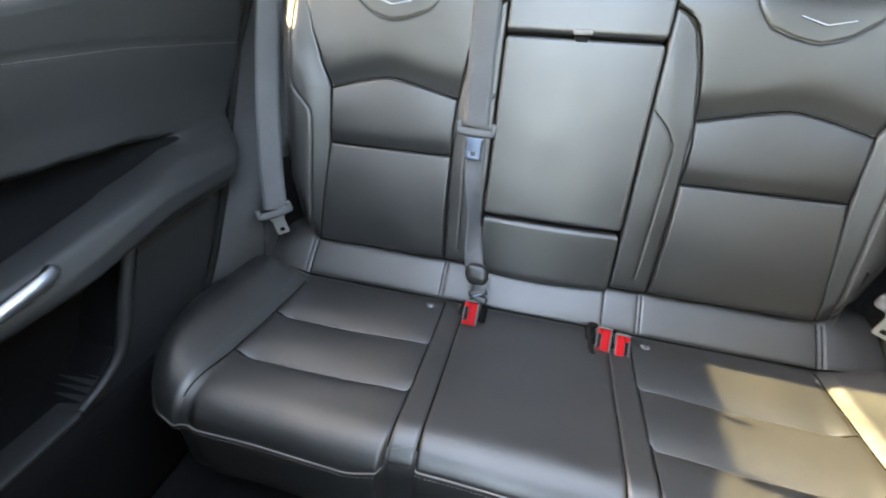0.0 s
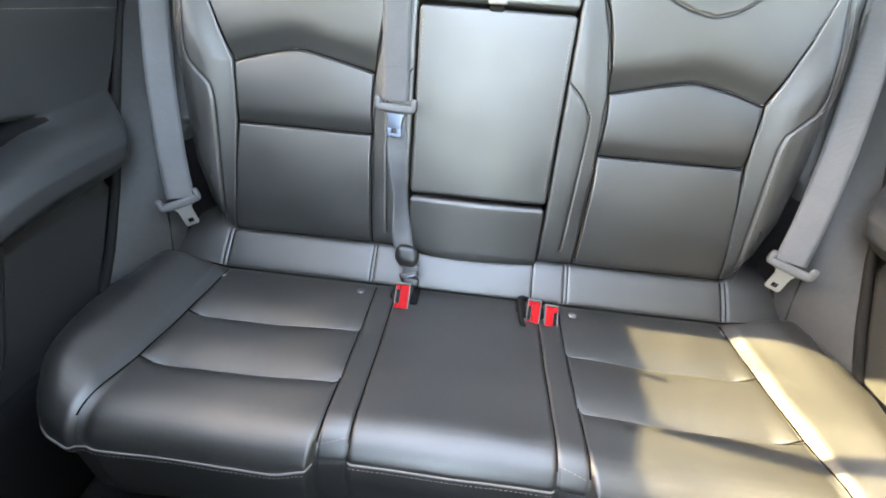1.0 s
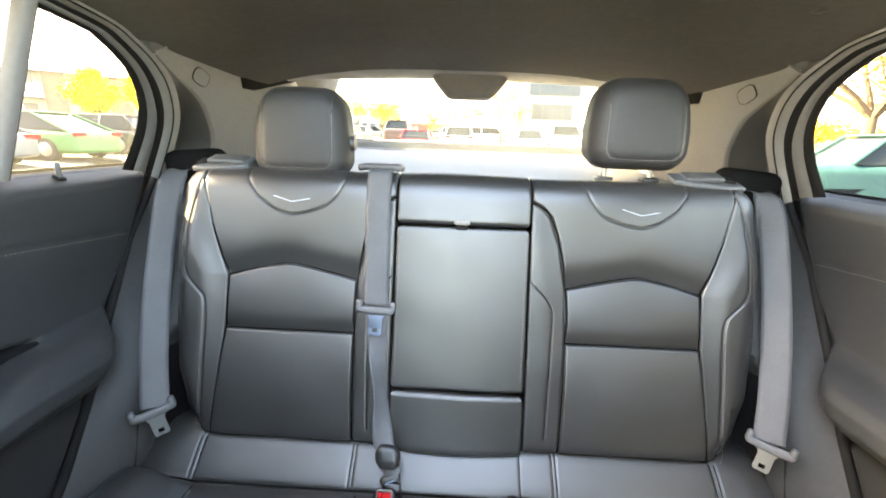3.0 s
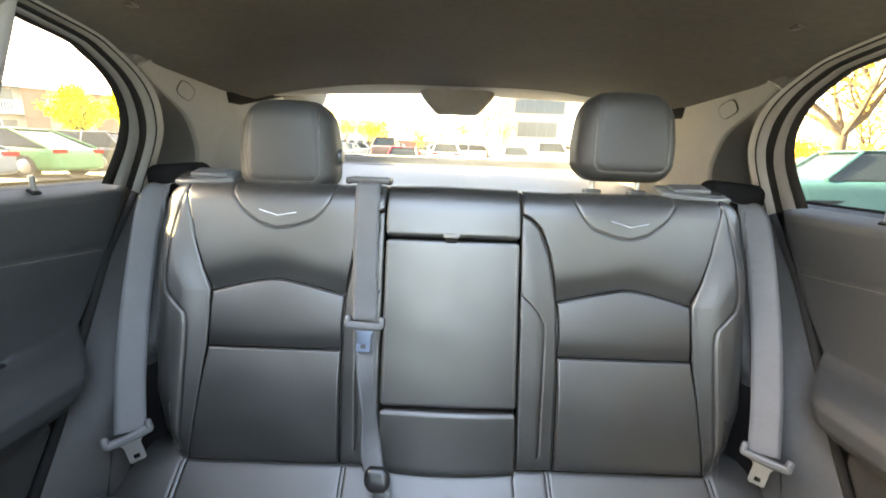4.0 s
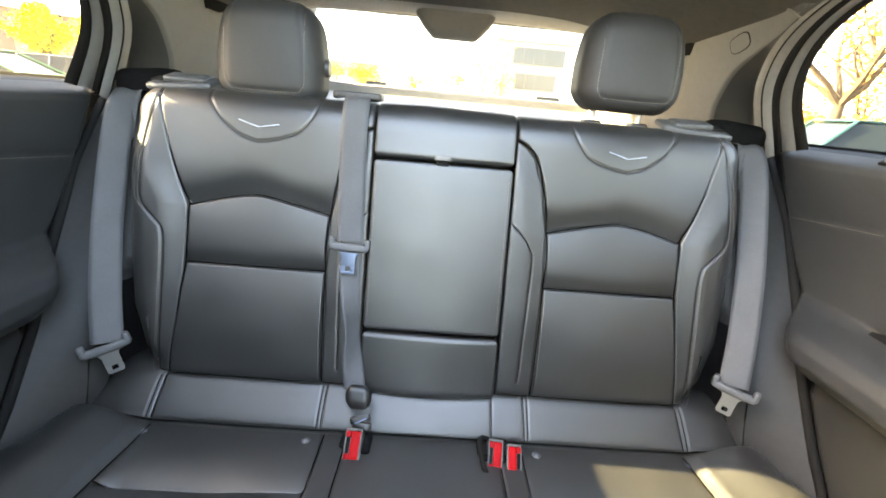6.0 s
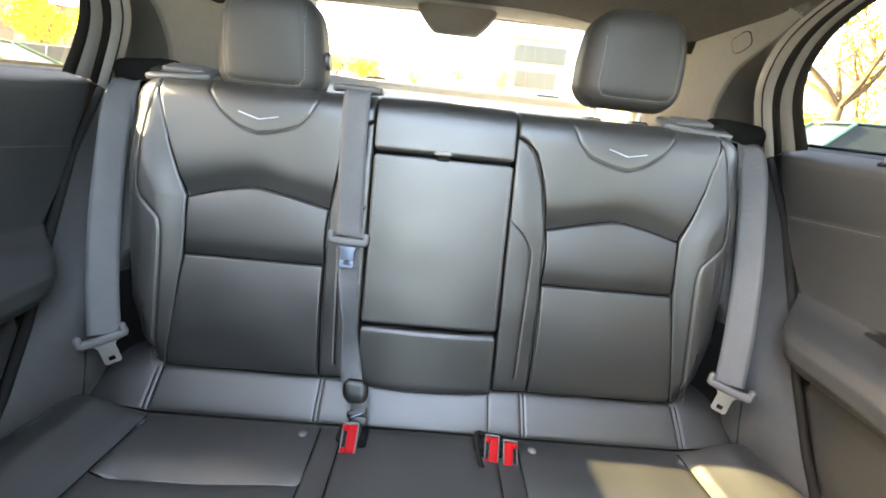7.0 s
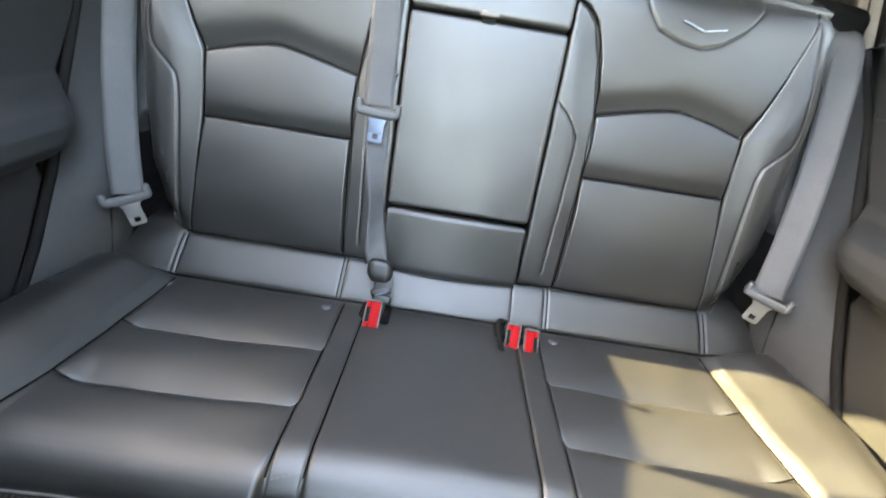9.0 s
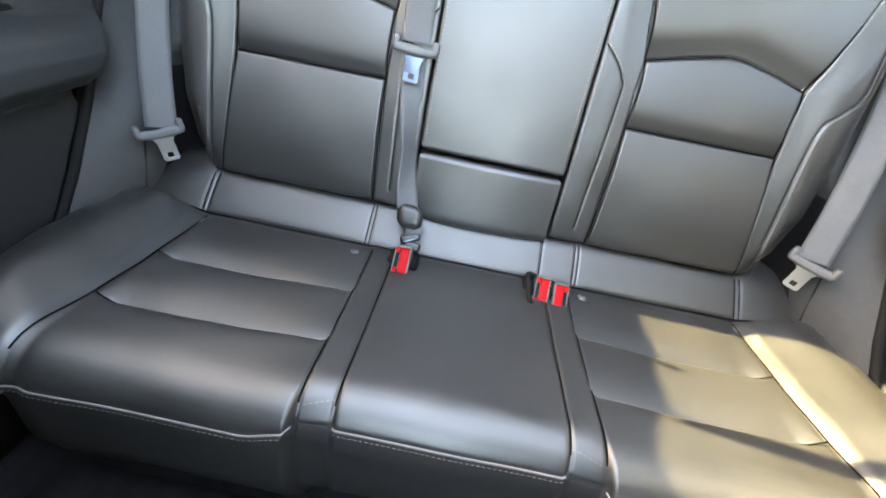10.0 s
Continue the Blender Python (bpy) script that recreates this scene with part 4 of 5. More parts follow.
PLAN_EDGE = [(-0.47, 0.50), (-0.455, 0.53), (-0.42, 0.580), (-0.34, 0.625), (-0.25, 0.646), (-0.194, 0.652), (-0.12, 0.640), (-0.05, 0.612), (0.05, 0.60)]


def front_reach(X):
    """How much of the cushion's depth is left at a place across it (its front corners are rounded)."""
    return np.interp(X, [0.0, 0.130, 0.137, 0.176, 0.184, 0.47, 0.505, 0.54, 0.58, 0.612, 0.635, 0.652], [0.958, 0.958, 0.950, 0.958, 1.0, 1.0, 0.975, 0.915, 0.825, 0.735, 0.64, 0.48])


def pipe_at(a):
    """Length along the section at which the front piping runs: higher on the centre place, rising to the dividers."""
    return W_PIPE - 0.006 - 0.013 * (1 - smooth(0.178, 0.235, a))


def seat_pad(X, Y, W):
    """Padding of the cushion at x across, nominal depth Y and length W along its section."""
    a = np.abs(X)
    strip = 1 - smooth(-0.095, -0.07, Y)      # 1 on the cushion, 0 on the upright strip behind it
    pipe = pipe_at(a)
    face = smooth(0.0, 0.02, W - pipe)      # 1 below the front piping
    d = np.zeros(np.broadcast(X, Y).shape)
    d = d + (0.024 * smooth(0.480, 0.575, a) + 0.010 * smooth(0.482, 0.506, a)) * (0.15 + 0.85 * strip) * (1 - 0.8 * face)
    d = d - 0.003 * smooth(0.19, 0.33, a) * (1 - smooth(0.34, 0.47, a)) * strip
    rails = np.minimum(np.minimum(np.abs(a - 0.177), np.abs(a - 0.136)), 9)
    lines = [(dist_line(a, Y, [(0.177, -0.207), (0.482, -0.217)]), 1.0), (dist_line(a, Y, [(0.177, -0.320), (0.486, -0.329)]), 1.0)]
    bolx = np.interp(Y, [-0.45, -0.33, -0.1], [0.497, 0.487, 0.482])
    bol = np.abs(a - bolx)
    major = np.minimum(np.minimum(lines[0][0], lines[1][0]), bol)
    d = d - (0.0006 * np.exp(-rails / 0.004) + 0.0032 * np.exp(-(rails / 0.0017) ** 2)) * strip * (1 - 0.6 * face)
    d = d - (0.0016 * np.exp(-major / 0.006) + 0.0055 * np.exp(-(np.minimum(lines[0][0], lines[1][0]) / 0.0018) ** 2) * (1 - smooth(0.452, 0.480, a)) + 0.0012 * np.exp(-(bol / 0.0022) ** 2)) * strip * (1 - face)
    # each cross panel swells and rolls down to the seam before it
    pan = smooth(0.174, 0.180, a) * (1 - smooth(bolx - 0.040, bolx + 0.001, a)) * strip * (1 - face)
    for (g, k), y0 in zip(lines, (-0.207 - 0.0328 * (a - 0.177), -0.320 - 0.029 * (a - 0.177))):
        d = d - 0.0110 * np.exp(-(np.clip(Y - y0, 0, 1) / 0.032) ** 1.3) * smooth(-0.0015, 0.0015, Y - y0) * pan
        d = d - 0.0045 * np.exp(-np.clip(y0 - Y, 0, 1) / 0.008) * smooth(-0.0015, 0.0015, y0 - Y) * pan
    valley = np.abs(Y + 0.080)
    d = d - 0.005 * np.exp(-valley / 0.008) - 0.004 * np.exp(-(valley / 0.003) ** 2)
    for c in (0.189, 0.196, 0.491, 0.499, 0.127):
        g = np.abs(a - c)
        d = d - (0.0018 * np.exp(-(g / 0.0016) ** 2) + 0.0003 * np.exp(-g / 0.008)) * (1 - strip)
    g = np.abs(W - pipe)
    d = d - 0.0010 * np.exp(-g / 0.005) - 0.0012 * np.exp(-(g / 0.0025) ** 2)
    d = d + 0.0009 * np.sin(a * 29 + Y * 23) * np.sin(Y * 37 - a * 11) * strip
    return d


W_VALLEY = float(WS[np.argmin(np.hypot(SEAT.pts[:, 0] + 0.080, SEAT.pts[:, 1] - 0.640))])
W_PIPE = float(WS[np.argmin(np.hypot(SEAT.pts[:, 0] + 0.4565, SEAT.pts[:, 1] - 0.617))])


def seat_point(X, W, lift=0.0, edge=True):
    y, z, ny, nz = SEAT.at(W)
    d = seat_pad(X, y, W) + lift
    a = np.abs(X)
    k = front_reach(a)
    back = -0.07
    yy = np.where(y < back, back + (y - back) * k, y)
    lim = np.interp(yy, [q[0] for q in PLAN_EDGE], [q[1] for q in PLAN_EDGE])
    rr = 0.030 + 0.035 * smooth(-0.05, -0.16, yy)
    fall = rr - np.sqrt(np.maximum(rr * rr - (rr - np.clip(lim - a, 0, rr)) ** 2, 0))
    # the outer side drops straight down past its edge
    return np.stack(np.broadcast_arrays(X, yy + ny * d, z + nz * d - fall), -1)


def cushion():
    W = np.concatenate([np.arange(0, WS[-1] - 0.16, 0.0026), np.linspace(WS[-1] - 0.155, WS[-1], 12)])
    x = np.concatenate([np.linspace(-0.652, -0.50, 50), np.arange(-0.496, 0.4961, 0.0025), np.linspace(0.50, 0.652, 50)])
    x = np.concatenate([[x[0] - 0.001], x, [x[-1] + 0.001]])
    X, WW = np.meshgrid(x, W)
    P = seat_point(X, WW)
    P[:, 0, 2] = P[:, -1, 2] = 0.42
    y = SEAT.at(WW)[0]
    a = np.abs(X)
    bol = np.interp(y, [-0.45, -0.33, -0.1], [0.497, 0.487, 0.482])
    lab = np.where(y > -0.207 - 0.0328 * (a - 0.177), 0, np.where(y > -0.32 - 0.029 * (a - 0.177), 1, 2))
    lab = np.where(a < 0.136, 3, np.where(a < 0.177, 4, np.where(a > bol, 5, lab)))
    lab = np.where(y > -0.080, np.where(a < 0.127, 6, np.where(a < 0.1925, 7, np.where(a < 0.495, 8, 9))), lab)
    lab = np.where(WW > pipe_at(a), 10, lab)
    names = ["rear_seat_panel", "middle_seat_panel", "front_seat_panel", "centre_seat_panel", "divider_strip", "seat_bolster",
             "centre_rear_roll", "divider_rear_roll", "rear_roll", "corner_roll", "front_valance"]
    # each side has panels of its own
    out_names, out_mats, L = [], [], np.zeros_like(lab)
    for k, nm in enumerate(names):
        mat = LEATHER if k < 10 else VALANCE
        if k in (3, 6, 10):
            out_names.append(nm), out_mats.append(mat)
            L[lab == k] = len(out_names) - 1
        else:
            for s in (-1, 1):
                out_names.append(nm), out_mats.append(mat)
                L[(lab == k) & (np.sign(X) == s)] = len(out_names) - 1
    split_grid(P, L, out_names, out_mats, bench)


cushion()


def on_seat(xs, ws, lift=0.0):
    P = seat_point(np.asarray(xs, float), np.asarray(ws, float), lift)
    Q = seat_point(np.asarray(xs, float), np.asarray(ws, float), lift + 0.01)
    return P, (Q - P) / 0.01


def w_of(y):
    """Length along the cushion's section at a depth y on its top."""
    m = (SEAT.pts[:, 0] < -0.080) & (WS < W_PIPE)
    return np.interp(-np.asarray(y, float), -SEAT.pts[m, 0], WS[m])


for x0, x1 in ((-0.60, -0.179), (-0.134, 0.134), (0.179, 0.60)):
    xs = np.linspace(x0, x1, 70)
    P, N = on_seat(xs, pipe_at(np.abs(xs)), 0.0018)
    part("front_piping", tube(P, 0.0012, 6), PIPING, bench, "thin grey piping")
    P, N = on_seat(xs, pipe_at(np.abs(xs)) + 0.006)
    stitches("stitching", P, N, bench, r=0.00035)
for s in (-1, 1):
    # sewn seams of the cushion and the roll behind it, black partly for shade
    k = np.linspace(0, 1, 60)
    runs = [(0.178 + 0.302 * k, -0.207 - 0.010 * k), (0.178 + 0.307 * k, -0.320 - 0.009 * k),
            (np.interp(-0.09 - 0.34 * k, [-0.45, -0.33, -0.1], [0.497, 0.487, 0.482]), -0.09 - 0.34 * k),
            (np.full(60, 0.177), -0.09 - 0.34 * k), (np.full(60, 0.136), -0.09 - 0.34 * k)]
    for (xs, ys), up in zip(runs, (0.0046, 0.0046, 0.0026, 0.0022, 0.0022)):
        P, N = on_seat(s * xs, w_of(ys), up)
        part("seam", tube(P, 0.0012, 6), SEAM_SHADE, bench, "sewn seam, blackened for thread and groove shade")
    for x in (0.127, 0.189, 0.196, 0.491, 0.499):
        P, N = on_seat(np.full(24, s * x), np.linspace(0.060, W_VALLEY - 0.004, 24), 0.0010)
        part("seam", tube(P, 0.0010, 6), SEAM_SHADE, bench, "sewn seam, blackened for thread and groove shade")
    P, N = on_seat(s * np.linspace(0.0, 0.60, 60), np.full(60, W_VALLEY), 0.006)
    part("seam", tube(P, 0.0016, 6), SEAM_SHADE, bench, "sewn seam, blackened for thread and groove shade")
    P, N = on_seat(s * np.linspace(0.137, 0.176, 12), w_of(np.linspace(-0.424, -0.434, 12)), 0.0004)
    stitches("stitching", P, N, bench)
    for x in (0.204, 0.482):
        P, N = on_seat(np.array([s * x]), w_of(np.array([-0.106])), 0.001)
        part("dimple_button", tube([tuple(P[0] - N[0] * 0.002), tuple(P[0]), tuple(P[0] + N[0] * 0.0014), tuple(P[0] + N[0] * 0.002)], [0.0078, 0.0078, 0.0062, 0.002], 18), PALE, bench, "small round upholstery button")
    # black blocks stand in for the shaded cut-outs where the buckles come up
    P, N = on_seat(np.array([-0.118 if s < 0 else 0.128]), w_of(np.array([-0.098])), -0.004)
    part("buckle_shade_block", rbox((0.055 if s < 0 else 0.062, 0.05, 0.026), 0.012, Matrix.Translation(P[0]) @ Matrix.Rotation(radians(-8), 4, "X"), 6), RUBBER, bench)
# base under the cushion
part("seat_base", rbox((1.16, 0.40, 0.22), 0.03, Matrix.Translation((0, -0.20, 0.47)), 3), CARPET, bench)


# ---- headrests ----
def headrest(x, z, label, tall, knob):
    h = thing("headrest", (x, 0.20, z - 0.09), label, "headrest", "rear headrests")
    W, D, T = 0.200, 0.105, tall

    def form(v):
        k = v.z / (T / 2)
        wide = float(np.interp(k, [-1, -0.6, -0.1, 0.4, 0.75, 1], [0.93, 0.985, 0.99, 0.935, 0.86, 0.79]))
        y = v.y
        bow = 0.010 * (1 - (v.x / (W / 2)) ** 2)
        if v.y < 0:
            y -= bow + 0.006 * (1 - k * k)
        # narrower towards the top, at the back
        y = y * (1.0 - 0.12 * max(0, k)) if y > 0 else y
        y += 0.010 * k
        u, w = v.x * wide, v.z + 0.004 * (1 - (v.x / (W / 2)) ** 2) * (1 if v.z > 0 else 0)
        if v.y < -D * 0.2:
            g = float(dist_line(np.array(v.x), np.array(v.z), PATCH))
            y += 0.0016 * math.exp(-(g / 0.003) ** 2) + 0.0008 * math.exp(-g / 0.01)
        return u, y, w

    PATCH = [(-0.070, 0.078), (-0.072, -0.040), (-0.066, -0.056), (-0.052, -0.064), (0.052, -0.064), (0.066, -0.056), (0.072, -0.040), (0.070, 0.078)]
    m = Matrix.Translation((x, 0.205, z))
    bm = rbox((W, D, T), 0.040, None, 44, form)
    bm.transform(m)
    bm.normal_update()
    # the face panel inside the seam, a mesh of its own
    me = mesh_bm("head_pad", bm, HEAD_LEATHER)
    V = np.empty(len(me.vertices) * 3)
    me.vertices.foreach_get("co", V)
    V = V.reshape(-1, 3)
    N = np.empty(len(me.vertices) * 3)
    me.vertices.foreach_get("normal", N)
    N = N.reshape(-1, 3)
    F = [tuple(p.vertices) for p in me.polygons]
    face_set = []
    rest = []
    for f in F:
        c = V[list(f)].mean(0) - np.array((x, 0.205, z))
        inside = c[1] < -0.02 and abs(c[0]) < 0.071 and -0.064 < c[2] < 0.078
        (face_set if inside else rest).append(f)
    for nm, fs in (("pad_shell", rest), ("face_panel", face_set)):
        used, inv = np.unique(np.array(fs), return_inverse=True)
        part(nm, mesh_of(nm, V[used], inv.reshape(-1, 4), HEAD_LEATHER, normals=N[used]), HEAD_LEATHER, h)
    bpy.data.meshes.remove(me)
    q = curve_pts(PATCH, 120)
    pts = []
    for a, b in q:
        i = np.argmin((V[:, 0] - x - a) ** 2 + (V[:, 2] - z - b) ** 2 + (V[:, 1] > 0.2) * 9)
        pts.append(V[i] + (0, 0.0, 0))
    pts = np.array(pts)
    k = np.ones(9) / 9
    pts[4:-4] = np.stack([np.convolve(pts[:, j], k, "valid") for j in range(3)], 1)
    pts[4:-4, 0], pts[4:-4, 2] = q[4:-4, 0] + x, q[4:-4, 1] + z
    stitches("stitching", pts + (0, -0.0018, 0), np.tile([0, -1.0, 0], (len(pts), 1)), h)
    for dx in (-0.048, 0.048):
        part("post", tube([(x + dx, 0.207, 1.19), (x + dx, 0.207, z - T / 2 + 0.012)], 0.0055, 16), CHROME, h, "polished steel post")
        part("post_collar", join(rbox((0.034, 0.030, 0.010), 0.0045, Matrix.Translation((x + dx, 0.207, 1.204)), 6)), PLASTIC, h, "black plastic post collar")
    if knob:
        bm = bmesh.new()
        bmesh.ops.create_cone(bm, cap_ends=True, segments=28, radius1=0.017, radius2=0.014, depth=0.007)
        bm.transform(Matrix.Translation((x + W / 2 + 0.003, 0.195, z - 0.015)) @ Matrix.Rotation(radians(90), 4, "Y"))
        part("side_button", bm, PLASTIC, h, "round black release button")
    return h


headrest(-0.340, 1.272, "black leather headrest pushed down on the seat back", 0.180, True)
headrest(0.342, 1.312, "black leather headrest raised on two steel posts", 0.172, False)


# ---- shoulder release levers ----
LEVER_GREY = material("blue_grey_plastic", (0.044, 0.047, 0.051), 0.45, color2=(0.059, 0.063, 0.066), scale=14, bump=0.15, bump_scale=900)


def release_lever(side):
    t = thing("seat_release_bezel", (side * 0.48, 0.155, 1.205), "dark grey plastic seat release bezel on the seat shoulder", "lever", "seat release levers")
    at = 0.480 if side > 0 else 0.497
    m = Matrix.Translation((side * at, 0.160, 1.207)) @ Matrix.Rotation(radians(side * 4), 4, "Y") @ Matrix.Rotation(radians(14), 4, "X")
    part("bezel", rbox((0.138 if side > 0 else 0.118, 0.066, 0.013), 0.006, m, 10, lambda v: (v.x, v.y * (1 - 0.25 * smooth(0.03, 0.063, abs(v.x))), v.z)), LEVER_GREY, t)
    part("lever", rbox((0.074, 0.040, 0.010), 0.004, m @ Matrix.Translation((side * -0.008, 0.004, 0.009)) @ Matrix.Rotation(radians(side * -5), 4, "Y"), 6), LEVER_GREY, t)
    part("finger_slot", rbox((0.030, 0.030, 0.012), 0.004, m @ Matrix.Translation((side * 0.042, 0.006, 0.0045)), 5), RUBBER, t)


release_lever(-1)
release_lever(1)

# ---- seat belts ----
def belt_mesh(name, centres, across, half, parent, label="", n=60, bow=0.0):
    c = curve_pts(centres, n)
    a = curve_pts(across, n)
    v, f, uv = band(c, a, half, 0.0013, bow)
    return part(name, mesh_of(name, v, f, WEB, uv=uv), WEB, parent, label)


def tongue(parent, m, plate_label, metal):
    """Plastic tongue bar with a metal plate: in its own axes x across, z up, y away from the viewer."""
    part("tongue_bar", rbox((0.072, 0.012, 0.015), 0.0055, None, 14,
         lambda v: m @ Vector((v.x, v.y - 0.003, v.z + 0.002 * (v.x / 0.036) ** 2))), PALE, parent, "grey plastic belt tongue")
    part("tongue_ear", rbox((0.011, 0.013, 0.022), 0.005, m @ Matrix.Translation((-0.032, -0.003, 0.008)), 6), PALE, parent)
    part("tongue_ear", rbox((0.011, 0.013, 0.022), 0.005, m @ Matrix.Translation((0.032, -0.003, 0.008)), 6), PALE, parent)
    part("tongue_skirt", prism([(-0.035, 0.003), (-0.019, -0.009), (0.019, -0.009), (0.035, 0.003)], 0.006, 0.002, m @ Matrix.Translation((0, -0.004, 0))), PALE, parent)
    # plate: bars round the small slot, so that the slot goes through
    at = m @ Matrix.Translation((0, -0.002, 0))
    bm = join(prism([(-0.019, -0.004), (-0.0125, -0.016), (-0.0125, -0.034), (0.0125, -0.034), (0.0125, -0.016), (0.019, -0.004)], 0.0026, 0.0006, at),
              prism([(-0.0125, -0.0338), (-0.0125, -0.043), (-0.0048, -0.043), (-0.0048, -0.0338)], 0.0026, 0.0004, at),
              prism([(0.0048, -0.0338), (0.0048, -0.043), (0.0125, -0.043), (0.0125, -0.0338)], 0.0026, 0.0004, at),
              prism([(-0.0125, -0.0428), (-0.0125, -0.0455), (-0.0095, -0.0485), (0.0095, -0.0485), (0.0125, -0.0455), (0.0125, -0.0428)], 0.0026, 0.0004, at))
    part("latch_plate", bm, metal, parent, plate_label)


def axes(origin, across, down):
    """A pose with x along across and -z along down."""
    x = Vector(across).normalized()
    z = -Vector(down).normalized()
    z = (z - x * z.dot(x)).normalized()
    y = z.cross(x)
    return Matrix.Translation(origin) @ Matrix((x, y, z)).transposed().to_4x4()


for side in (-1, 1):
    b = thing("seat_belt", (side * 0.60, -0.02, 0.70), "grey woven outer seat belt hanging beside the bench", "seat belt", "seat belts")
    top, low = Vector((side * 0.640, 0.190, 1.160)), Vector((side * 0.563, -0.048, 0.770))
    belt_mesh("webbing", [(side * 0.612, 0.290, 1.176), (side * 0.622, 0.238, 1.186), tuple(top), (side * 0.611, 0.078, 1.00), (side * 0.586, 0.000, 0.86), tuple(low)],
              [(side * 0.95, 0.1, -0.1), (side * 0.9, -0.1, -0.15), (side * 0.68, -0.62, -0.15), (side * 0.63, -0.70, -0.15), (side * 0.68, -0.65, -0.15), (side * 0.75, -0.58, -0.15)], 0.0235, b)
    # the second run, behind the first, down to the floor anchor
    belt_mesh("lower_webbing", [(side * 0.640, 0.205, 1.17), (side * 0.630, 0.10, 0.98), (side * 0.615, 0.03, 0.83), (side * 0.600, 0.0, 0.74), (side * 0.595, 0.0, 0.68)],
              [(side * 0.9, 0.1, 0), (side * 0.9, -0.2, 0), (side * 0.9, -0.3, 0), (side * 0.9, -0.3, 0), (side * 0.9, -0.3, 0)], 0.0235, b)
    m = axes(low + Vector((0, -0.004, -0.008)), (0.75, -0.58, -0.10) if side > 0 else (0.75, 0.58, 0.18), (-side * 0.10, -0.10, -1.0))
    tongue(b, m, "steel latch plate", BRIGHT_STEEL)

# centre belt
c = thing("centre_seat_belt", (-0.16, 0.0, 0.65), "grey woven centre seat belt hanging down the backrest", "seat belt", "seat belts")
hs = [1.30, 1.235, 1.20, 1.15, 1.08, 1.0, 0.962]
pts = [tuple(back_point(x, h, dd)) for x, h, dd in zip((-0.166, -0.166, -0.166, -0.165, -0.164, -0.162, -0.1605), hs, (0.008, 0.010, 0.010, 0.008, 0.008, 0.008, 0.010))]
belt_mesh("webbing", pts, [(1, 0, 0)] * len(pts), 0.0235, c, n=80)
low_pts = [tuple(back_point(-0.160, 0.958, 0.002)), tuple(back_point(-0.157, 0.90, 0.003)), tuple(back_point(-0.150, 0.85, 0.008)), tuple(back_point(-0.143, 0.80, 0.013)), (-0.137, -0.036, 0.752), (-0.130, -0.056, 0.716)]
belt_mesh("lower_webbing", low_pts, [(1, 0.0, 0), (0.99, 0.1, 0), (0.80, 0.60, 0), (0.52, 0.85, 0), (0.80, 0.58, 0.1), (0.95, -0.1, 0.1)], 0.0190, c, "twisted lower run of the belt", n=60, bow=0.002)
m = axes(Vector(back_point(-0.160, 0.950, 0.008)), (1, 0, -0.04), (0.05, -0.275, -1.0))
tongue(c, m, "steel latch plate", STEEL)
# guide on the seat top
g = thing("belt_guide", (-0.166, 0.16, 1.21), "black plastic belt guide on the seat top", "belt guide")
for dy in (-0.014, 0.016):
    part("guide_bar", rbox((0.088, 0.010, 0.012), 0.004, Matrix.Translation((-0.170, 0.152 + dy, 1.214)), 6), PLASTIC, g)
for dx in (-0.039, 0.039):
    part("guide_end", rbox((0.012, 0.040, 0.014), 0.005, Matrix.Translation((-0.170 + dx, 0.153, 1.213)), 6), PLASTIC, g)


# ---- buckles ----
def buckle(at, across, face, slot, label, slim):
    """A belt buckle: at is the middle of its red button, face the way the button looks, slot the side of its opening."""
    b = thing("belt_buckle", at, label, "buckle", "seat belt buckles")
    f = Vector(face).normalized()
    x = Vector(across).normalized()
    x = (x - f * x.dot(f)).normalized()
    m = Matrix.Translation(at) @ Matrix((x, -f, x.cross(-f))).transposed().to_4x4() @ Matrix.Diagonal((slim, 1, 1, 1))
    part("housing", rbox((0.035, 0.026, 0.060), 0.006, m @ Matrix.Translation((0, 0.0115, -0.003)), 8), PLASTIC, b)
    part("stalk", rbox((0.022, 0.018, 0.075), 0.006, m @ Matrix.Translation((0, 0.022, -0.045)) @ Matrix.Rotation(radians(-25), 4, "X"), 5), RUBBER, b)
    part("frame", join(rbox((0.032, 0.005, 0.004), 0.0015, m @ Matrix.Translation((0, -0.0025, 0.0245)), 4),
                       rbox((0.032, 0.005, 0.004), 0.0015, m @ Matrix.Translation((0, -0.0025, -0.0255)), 4),
                       rbox((0.003, 0.005, 0.052), 0.0012, m @ Matrix.Translation((-0.0150, -0.0025, -0.0005)), 4),
                       rbox((0.003, 0.005, 0.052), 0.0012, m @ Matrix.Translation((0.0150, -0.0025, -0.0005)), 4)), FRAME_GREY, b, "grey buckle rim")
    sx = 0.0105 * slot
    part("button", join(rbox((0.019, 0.006, 0.045), 0.002, m @ Matrix.Translation((-sx * 0.42, -0.0025, -0.0005)), 5),
                        rbox((0.010, 0.006, 0.010), 0.002, m @ Matrix.Translation((sx, -0.0025, 0.0172)), 4),
                        rbox((0.010, 0.006, 0.010), 0.002, m @ Matrix.Translation((sx, -0.0025, -0.0182)), 4)), RED, b, "bright red release button")
    part("slot", rbox((0.008, 0.005, 0.026), 0.001, m @ Matrix.Translation((sx, -0.0008, -0.0005)), 3), RUBBER, b)


buckle((-0.119, -0.122, 0.651), (1, 0.0, 0.0), (-0.05, -0.62, 0.78), -1, "black belt buckle with red button, standing out of the cushion", 0.86)
buckle((0.127, -0.122, 0.647), (1, -0.1, 0.0), (-0.02, -0.62, 0.78), -1, "black belt buckle with red button, paired with another", 0.77)
